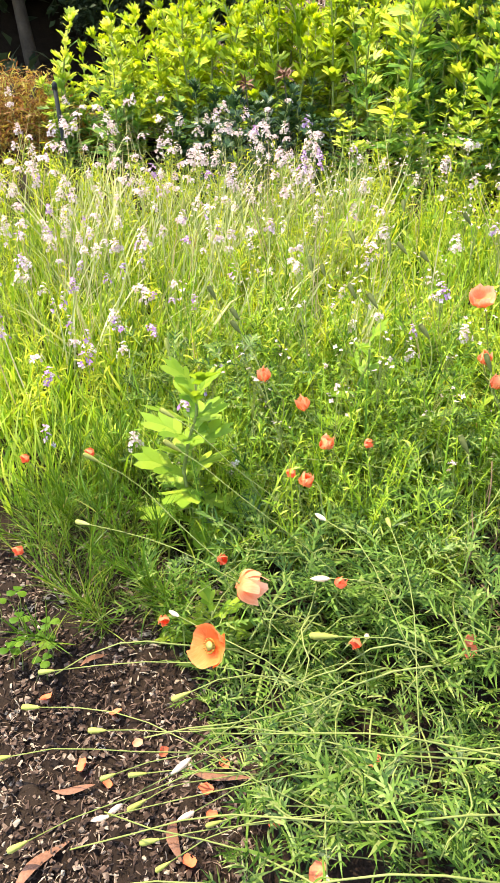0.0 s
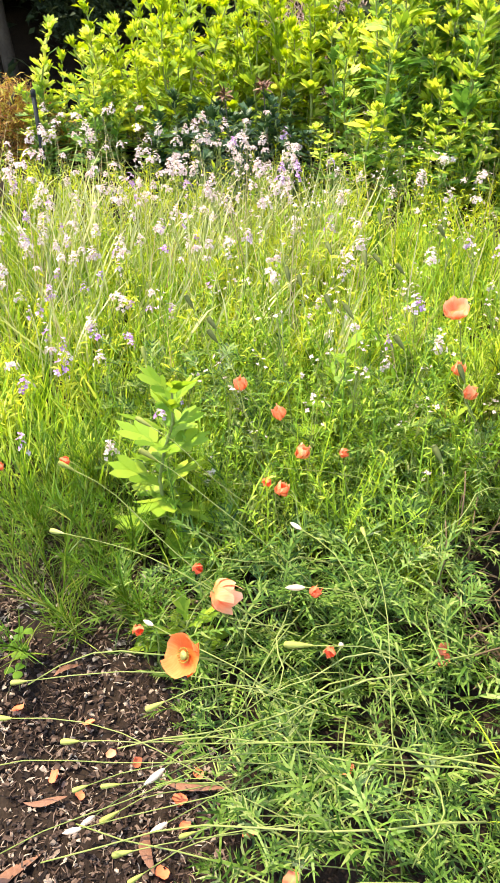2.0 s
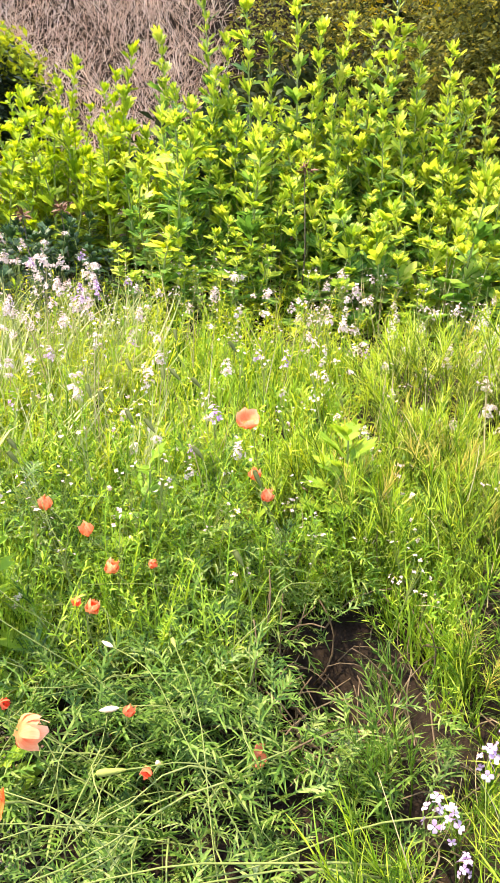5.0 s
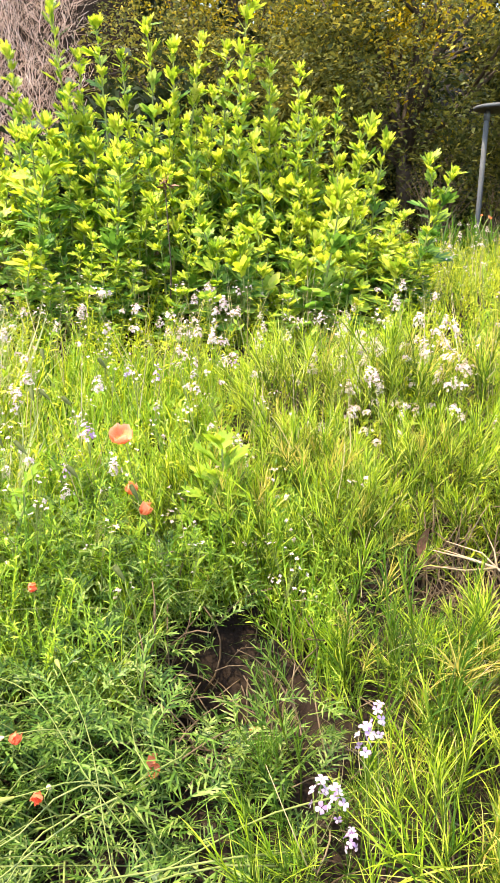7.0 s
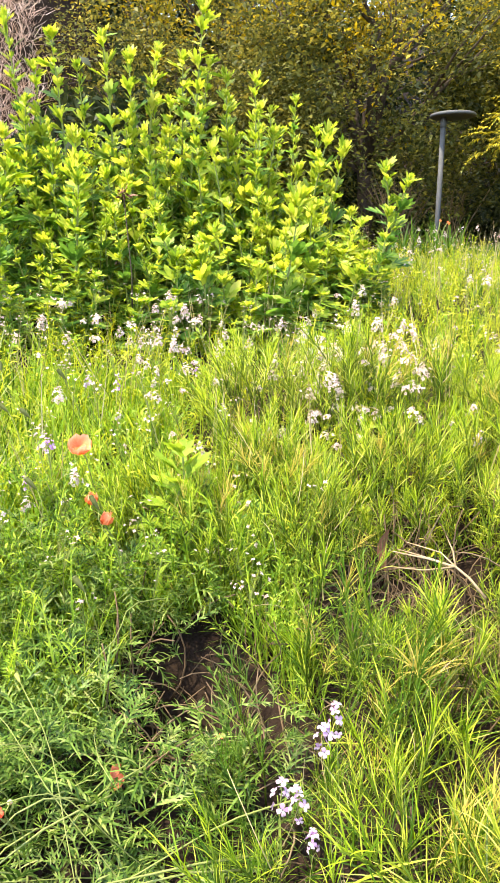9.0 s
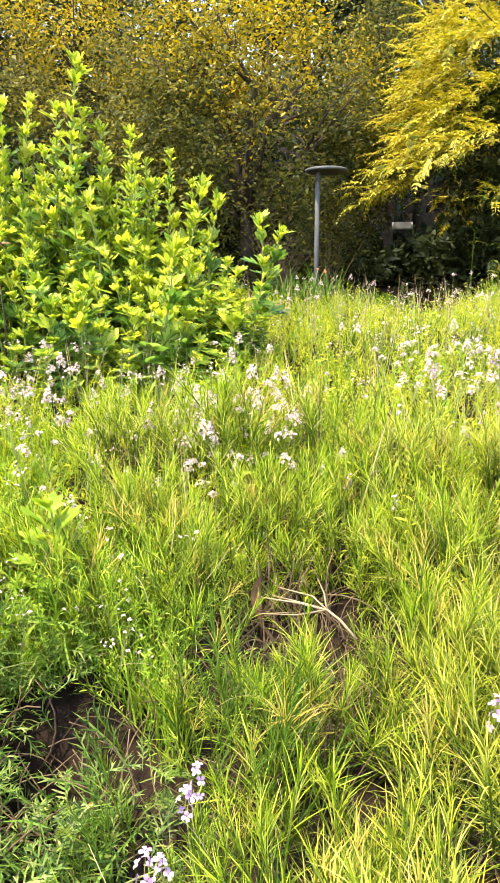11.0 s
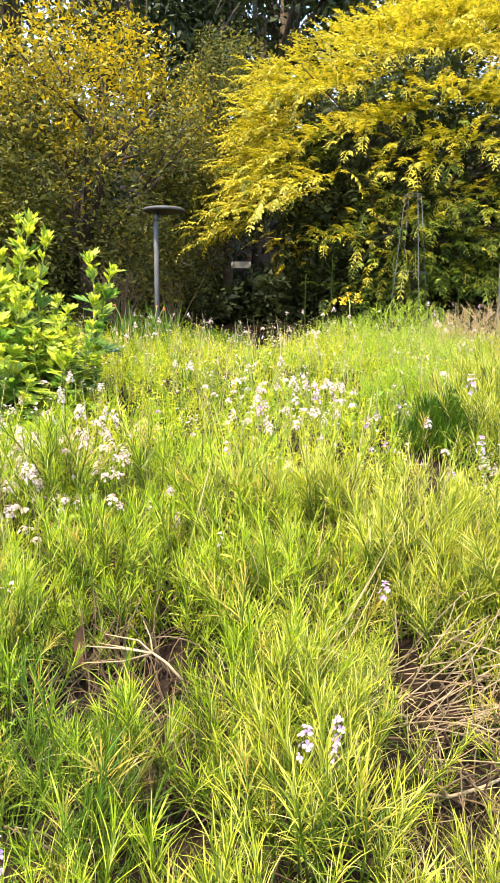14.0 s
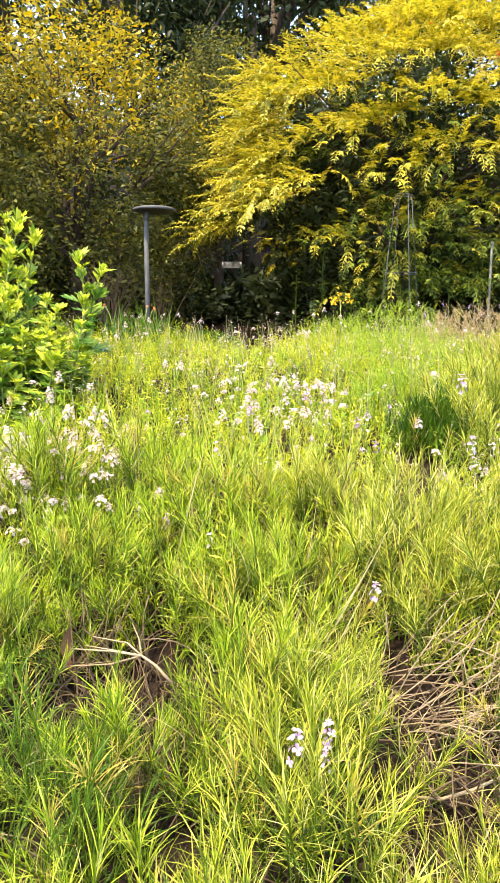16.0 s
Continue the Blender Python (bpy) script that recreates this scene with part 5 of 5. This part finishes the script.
def wallflower(x, y, h, kinds, label, size=1.0, z=None):
    """A single flowering stem; with z given, its head stands at that very place."""
    k = int(rng.integers(0, 3))
    lean = Matrix.Rotation(rng.uniform(0, 6.3), 4, "Z") @ Matrix.Rotation(rng.uniform(-0.12, 0.12), 4, "X")
    if z is not None:
        h = (z - float(ground(x, y))) / TIPS[k][2]
        off = lean @ Vector(TIPS[k] * h)
        x, y = x - off.x, y - off.y
    base = foot(x, y)
    th = thing("wallflower", label, "flower", base, "wallflowers")
    part("stem", STALKS[k], None, th, at=lean @ Matrix.Diagonal((h, h, h, 1)))
    tip = lean @ Vector(TIPS[k] * h)
    at = Matrix.Translation(tip) @ lean @ Matrix.Scale(size * rng.uniform(0.75, 1.25), 4)
    if z is None:
        part("flower_head", kinds[int(rng.integers(0, len(kinds)))], None, th, at=at)
        return
    head = part("flower_head", AXIS, None, th, at=at)
    n = int(rng.integers(7, 10))
    for i in range(n):
        s = i / (n - 1)
        a, e = 2.4 * i + rng.uniform(-0.3, 0.3), 0.1 + 1.3 * s
        d = Vector((math.cos(a) * math.cos(e), math.sin(a) * math.cos(e), math.sin(e)))
        part("floret", FLORETS[int(rng.integers(0, len(FLORETS)))], None, head, at=aim(d * 0.014 * rng.uniform(0.6, 1.3) + Vector((0, 0, 0.042 * s)), d, rng.uniform(0, 1.5)) @ Matrix.Scale(rng.uniform(0.7, 1.2), 4))


# near and middle heads stand singly; those past them are one sheet of flowers
FIELDS = [(165, 2, 31, 1.75, 2.4, 0.2, 0.38, 0.9), (26, 4, 24, 1.2, 1.8, 0.14, 0.26, 0.1), (54, 3, 18, 1.6, 2.2, 0.2, 0.32, 0.7), (44, 26, 52, 1.4, 2.3, 0.14, 0.32, 0.9), (34, 48, 68, 1.75, 2.4, 0.14, 0.28, 0.9), (30, 66, 100, 1.75, 2.6, 0.14, 0.26, 0.6)]
for n, b0, b1, r0, r1, h0, h1, white in FIELDS:
    gx, gy, gb, gr = area(n, b0, b1, r0, r1)
    for x, y in zip(gx, gy):
        w = rng.uniform() < white
        wallflower(float(x), float(y), rng.uniform(h0, h1), WHITE if w else LILAC, "white wallflower head on a thin stem" if w else "pale lilac wallflower head on a thin stem", 0.66)
stem_shape = join(tube(bent(1.0, 0.3, 5), np.linspace(0.0022, 0.0012, 5), 3))
far_stems, far_heads = [], []
for n, b0, b1, r0, r1, h0, h1 in [(90, 2, 31, 2.3, 2.9, 0.22, 0.4), (24, 30, 52, 2.3, 2.9, 0.16, 0.28), (22, 50, 68, 2.4, 2.95, 0.14, 0.24), (40, 66, 100, 2.6, 6.2, 0.16, 0.3), (60, 60, 72, 1.8, 2.35, 0.14, 0.26), (45, 78, 88, 2.4, 3.1, 0.14, 0.24)]:
    gx, gy, gb, gr = area(n, b0, b1, r0, r1)
    for x, y in zip(gx, gy):
        h, lean = rng.uniform(h0, h1), turn(0, 0, rng.uniform(0, 6.3))
        p = np.array(foot(float(x), float(y)))
        far_stems.append(moved((stem_shape[0] * h, stem_shape[1], stem_shape[2]), turn(0, 0, 0, p) @ lean))
        tip = (lean[:3, :3] @ bent(1.0, 0.3, 5)[-1]) * h + p
        far_heads.append(moved(slot(heads[int(rng.integers(0, 5))], 1), turn(0, 0, rng.uniform(0, 6), tip, rng.uniform(0.6, 0.95))))
stuff("distant_wallflowers", join(*far_stems, *far_heads), ["stem", "white_petal"], "pinkish-white wallflowers farther off in the meadow", "flowers")
for x, y, z, s in [(0.69, 0.257, 0.83, 1.0), (0.68, 0.27, 0.805, 0.8), (0.645, 0.31, 0.72, 1.0), (0.65, 0.285, 0.705, 0.9), (0.645, 0.26, 0.69, 0.8), (1.0, -0.09, 0.862, 1.1), (0.98, -0.045, 0.845, 1.0), (0.985, -0.085, 0.83, 0.8), (2.03, -0.31, 1.12, 1.3), (2.5, -0.29, 1.21, 1.2), (1.62, 0.29, 0.93, 0.9), (1.49, -0.11, 0.89, 0.9)]:
    wallflower(x, y, 0.2, LILAC[3:], "lilac and purple wallflower among narrow leaves", 0.85 * s, z)


# ---- young plants with broad cut leaves ----
def young_plant(x, y, h, n, size, label):
    base = foot(x, y)
    th = thing("young_plant", label, "plant", base)
    pts = arc((0, 0, 0), (0.02, -0.02, h), 0.0, 7)
    part("stem", tube(pts, np.linspace(0.005, 0.002, 7), 6), ["stem"], th)
    for i in range(n):
        s = 0.15 + 0.85 * i / (n - 1)
        k = size * (1 - 0.45 * s) * rng.uniform(0.8, 1.15)
        p = [np.interp(s * 6, range(7), pts[:, j]) for j in range(3)]
        lf = broad_leaf(k, rng.uniform(0.1, 0.5), rng.uniform(0, 0.25), 1.25)
        part("leaf", moved(lf, turn(rng.uniform(-0.3, 0.3), -0.15 - 0.7 * s * s + rng.uniform(-0.3, 0.3), 2.4 * i, p)), ["young_leaf"], th)


young_plant(0.37, 1.08, 0.34, 24, 0.13, "young bright green plant with broad cut leaves")
young_plant(1.13, 0.93, 0.3, 18, 0.15, "young bright green plant with broad cut leaves beside the grass")
young_plant(0.76, 1.14, 0.28, 14, 0.1, "young yellow-green plant among the poppies")
young_plant(0.3, 0.86, 0.1, 7, 0.1, "low green plant with long leaves beside the mulch")
young_plant(1.5, 0.62, 0.16, 8, 0.08, "small yellow-green seedling in the meadow")

# ---- on the ground: mulch, petals, dry leaves, twigs, clover ----
x, y, b, r = area(5600, -12, 25, 0.42, 1.2, 1.5)
cube = (np.array([(i, j, k) for i in (-0.5, 0.5) for j in (-0.5, 0.5) for k in (-0.5, 0.5)]),
        np.array([(0, 1, 3), (0, 3, 2), (4, 6, 7), (4, 7, 5), (0, 4, 5), (0, 5, 1), (2, 3, 7), (2, 7, 6), (0, 2, 6), (0, 6, 4), (1, 5, 7), (1, 7, 3)]), np.zeros(12, int))
chips = []
for _ in range(9):
    v = cube[0] * np.array([rng.uniform(0.003, 0.009), rng.uniform(0.002, 0.0045), rng.uniform(0.0015, 0.0032)])
    v = v + rng.normal(0, 0.0007, v.shape)
    chips.append((v, cube[1], cube[2]))
shards = [ribbon([(0, 0, 0), (k * 0.5, 0, 0.15 * k), (k, 0, 0.05 * k)], [0.0012, rng.uniform(0.0012, 0.0032), 0.0005]) for k in rng.uniform(0.004, 0.016, 8)]
sx, sy, *_ = area(12000, -12, 26, 0.42, 1.25, 1.5)
litter = join(spread(chips, many(x, y, ground(x, y) + rng.uniform(0, 0.006, len(x)), 0.5, (0.5, 1.5))), spread(shards, many(sx, sy, ground(sx, sy) + rng.uniform(0, 0.006, len(sx)), 0.6, (0.5, 1.4))))
bed = tagged(new("mulch_chips", mesh("mulch_chips", litter, ["mulch"], False)), "dark bark mulch with pale wood chips", "mulch", kind="stuff")
CHIPS = [mesh("wood_chip", (v * rng.uniform(1.1, 1.7), f, s), ["mulch"], False) for v, f, s in chips]
x, y, b, r = area(280, -10, 17, 0.5, 1.0, 1.5)
for m in many(x, y, ground(x, y) + 0.006, 0.4):
    part("wood_chip", CHIPS[int(rng.integers(0, len(CHIPS)))], None, bed, at=m.tolist())

FALLEN = [(0.11, 0.7), (0.19, 0.71), (0.15, 0.81), (0.27, 0.66), (0.23, 0.65), (0.16, 0.74), (0.18, 0.56), (0.29, 0.57), (0.05, 0.87), (0.07, 0.74), (0.22, 0.6)]
for i, (x, y) in enumerate(FALLEN):
    ob = tagged(new("fallen_petal", mesh("fallen_petal", petal_shape(rng.uniform(0.012, 0.02), 0.6, 1.2), ["fallen_petal"])), "fallen salmon-red poppy petal on the mulch", "petal", "fallen petals")
    ob.matrix_world = pose(x, y, float(ground(x, y)) + 0.012, rng.uniform(-25, 25), rng.uniform(-25, 25), rng.uniform(0, 360))
for x, y, h in [(0.41, 0.53, 0.09), (0.3, 0.45, 0.08), (0.63, 0.59, 0.09), (0.92, 0.64, 0.05), (0.63, 0.6, 0.1)]:
    ob = tagged(new("fallen_petal", mesh("fallen_petal", petal_shape(0.018, 0.9), ["fallen_petal"])), "red-orange petal caught in the foliage", "petal", "fallen petals")
    ob.matrix_world = pose(x, y, float(ground(x, y)) + h, rng.uniform(-40, 40), rng.uniform(-40, 40), rng.uniform(0, 360))


def dry_leaf(x, y, length, width, yaw, up=0.012, tilt=0.0):
    pts = [(length * (s - 0.5), 0.12 * length * math.sin(3 * s), 0.05 * length * math.sin(5 * s)) for s in np.linspace(0, 1, 8)]
    w = width * np.sin(np.linspace(0.12, math.pi - 0.02, 8))
    ob = tagged(new("dry_leaf", mesh("dry_leaf", ribbon(pts, w, fold=0.12), ["dry_leaf"])), "curled reddish-brown dry leaf on the mulch" if tilt == 0 else "curled dark brown dry leaf caught upright in the grass", "dry leaf")
    ob.matrix_world = pose(x, y, float(ground(x, y)) + up, 0, tilt, yaw)


dry_leaf(0.25, 0.66, 0.1, 0.014, 140)
dry_leaf(0.17, 0.6, 0.075, 0.016, 75)
dry_leaf(0.0, 0.63, 0.1, 0.016, 30)
dry_leaf(0.06, 0.72, 0.06, 0.012, 160)
dry_leaf(0.14, 0.9, 0.05, 0.012, 10)
dry_leaf(1.29, 0.472, 0.11, 0.02, 20, 0.16, 78)


def twig(x, y, yaw, length):
    base = foot(x, y)
    th = thing("fallen_twig", "pale forked dead twig on the soil", "twig", (x, y, base[2] + 0.06))
    ca, sa = math.cos(yaw), math.sin(yaw)
    def at(s, o, z):
        return (length * s * ca - o * sa, length * s * sa + o * ca, z)
    part("main_stem", tube([at(0, 0, 0), at(0.3, 0.012, 0.02), at(0.6, -0.006, 0.03), at(1, 0.02, 0.04)], [0.0028, 0.0025, 0.002, 0.001], 6), ["twig"], th)
    for s, o, e in ((0.3, 0.05, 0.75), (0.45, -0.05, 0.95), (0.6, 0.06, 1.05), (0.15, -0.06, 0.5)):
        part("fork", tube([at(s, 0.004, 0.018), at((s + e) / 2, o * 0.6, 0.035), at(e, o, 0.045)], [0.002, 0.0014, 0.0008], 5), ["twig"], th)


th = thing("fallen_twig", "pale forked dead twig in a hollow among the leaves", "twig", (1.33, 0.275, 0.725))
FORK = np.array((0.012, 0.07, 0.045))
part("main_stem", tube([(0, 0, 0), (0.012, 0.04, 0.028), FORK, (-0.005, 0.13, 0.055), (-0.035, 0.2, 0.065)], [0.0034, 0.003, 0.0026, 0.002, 0.0012], 7), ["twig"], th)
for p, q in (((0.03, 0.11, 0.06), (0.035, 0.19, 0.062)), ((0.0, 0.12, 0.055), (0.015, 0.2, 0.05)), ((-0.03, 0.12, 0.04), (-0.05, 0.2, 0.035)), ((0.045, 0.09, 0.065), (0.08, 0.12, 0.08))):
    part("fork", tube([FORK, p, q], [0.0022, 0.0016, 0.0009], 6), ["twig"], th)
th = thing("fallen_twig", "curved pale dead stem lying over the dry tangle", "twig", (1.2, -0.2, 0.655))
part("main_stem", tube([(0, 0, 0), (-0.012, -0.05, 0.012), (0.0, -0.1, 0.03), (0.02, -0.16, 0.06)], [0.0022, 0.003, 0.003, 0.002], 6), ["twig"], th)
part("fork", tube([(-0.012, -0.05, 0.012), (0.03, 0.0, 0.03), (0.09, 0.03, 0.05)], [0.002, 0.0016, 0.001], 5), ["twig"], th)
for i in range(2):
    twig(1.3 + 0.07 * math.sin(2.2 * i), -0.16 + 0.08 * math.cos(1.7 * i), 0.9 + 0.55 * i, 0.12 + 0.02 * (i % 3))

cl = join(*[moved(ribbon([[0.001, 0, 0], [0.006, 0, 0.001], [0.011, 0, 0.0005], [0.013, 0, -0.001]], [0.003, 0.011, 0.012, 0.004]), turn(0, 0, i * 2.09)) for i in range(3)])
for i in range(9):
    x, y = 0.05 + 0.035 * math.sin(2.4 * i), 1.0 + 0.05 * math.cos(2.9 * i) - 0.01 * i
    base = foot(x, y)
    h = rng.uniform(0.04, 0.07)
    th = thing("clover", "small green three-part clover leaf", "clover", base, "clover patch")
    part("stem", tube([(0, 0, 0), (0.004, 0, h * 0.6), (0, 0, h)], 0.0008, 4), ["stem"], th)
    part("leaf", cl, ["strap_leaf"], th, at=Matrix.Translation((0, 0, h)) @ Matrix.Rotation(rng.uniform(0, 2), 4, "Z") @ Matrix.Rotation(rng.uniform(-0.4, 0.4), 4, "X") @ Matrix.Scale(1.3, 4))


# ---- far edge of the meadow: day lilies, herb mounds, tall heads ----
def day_lily(b, r, flowers):
    x, y = polar(b, r)
    base = foot(x, y)
    th = thing("day_lily", "clump of green strap leaves with orange flowers", "plant", base, "day lilies")
    part("leaves", tuft(46, 0.42, 0.02, (0.4, 1.5), 0.07), ["strap_leaf"], th)
    for i in range(flowers):
        a = rng.uniform(0, 6.3)
        tip = (0.14 * math.cos(a), 0.14 * math.sin(a), rng.uniform(0.3, 0.42))
        part("flower_stem", tube(arc((0, 0, 0), tip, 0.03), 0.004, 5), ["stem"], th)
        flower = part("flower", lathe([0.001, 0.003, 0.004, 0.001], [-0.008, -0.003, 0.002, 0.004], 7), ["stem"], th, "orange trumpet flower", aim(tip, (math.cos(a), math.sin(a), 1.2)))
        for j in range(6):
            part("petal", petal_shape(0.014, 1.2, 0.5), ["pale_petal"], flower, at=Matrix.Rotation(j * 1.05, 4, "Z"))


for b, r, n in [(67.0, 6.2, 1), (68.6, 6.4, 2), (69.8, 6.1, 1)]:
    day_lily(b, r, n)
feather = [tuft(16, 0.085, 0.003, (0.2, 1.2), 0.02) for _ in range(6)]
needles = [sprig(rng.uniform(0.08, 0.13), 30, 0.02, 0.1) for _ in range(6)]
hedge("feathery bright green herb mound at the meadow's edge", 88.5, 6.2, 0.5, 0.36, 520, "grass", needles, "herb_mound", 0.004, "stem")
hedge("feathery bright green herb mound at the meadow's edge", 84.0, 6.6, 0.4, 0.22, 420, "grass", needles, "herb_mound", 0.004, "stem")
hedge("bright green herb mound near the lamp", 73.0, 6.8, 0.4, 0.16, 420, "strap_leaf", feather, "herb_mound", 0.004, "stem")
hedge("feathery yellow-green herb mound in the meadow", 90.5, 4.3, 0.5, 0.24, 520, "grass", needles, "herb_mound", 0.004, "stem")
hedge("spiky yellow-green herb mound in the meadow", 91.5, 3.4, 0.3, 0.14, 420, "grass", needles, "herb_mound", 0.004, "stem")
hedge("feathery tan and pinkish faded herb mound", 96.0, 4.9, 0.6, 0.34, 620, "tan_herb", needles, "herb_mound", 0.004, "stem")
hedge("deep green narrow-leaved clump in the meadow", 94.3, 2.72, 0.12, 0.2, 200, "strap_leaf", feather, "herb_mound", 0.003, "stem")
for b, d in [(98.0, 2.75), (99.5, 3.3)]:
    cushion(*polar(b, d), 0.26, 0.24, 90, "spike_pale", "cushion of narrow yellow-green wallflower leaves")
for i in range(15):
    x, y = polar(78.0 + 20 * (i / 15) + rng.uniform(-0.4, 0.4), rng.uniform(5.8, 7.0))
    wallflower(float(x), float(y), rng.uniform(0.28, 0.45), LILAC if i > 9 else WHITE, "pale flower head standing above the meadow's edge", 0.8)
x, y = polar(84.5, 6.0)
th = thing("yellow_flower", "yellow flat-topped flower cluster on a tall stem", "flower", foot(x, y))
part("stem", tube([(0, 0, 0), (0.01, 0, 0.2), (0, 0.01, 0.42)], 0.004, 5), ["stem"], th)
for i in range(7):
    part("flower_cluster", moved(leaf_cluster(14, 0.02, 0.03, 1.5), turn(0, 0, 0, (0.07 * math.sin(2.4 * i), 0.07 * math.cos(2.4 * i), 0.42 + 0.03 * math.sin(i)))), ["yellow_petal"], th)
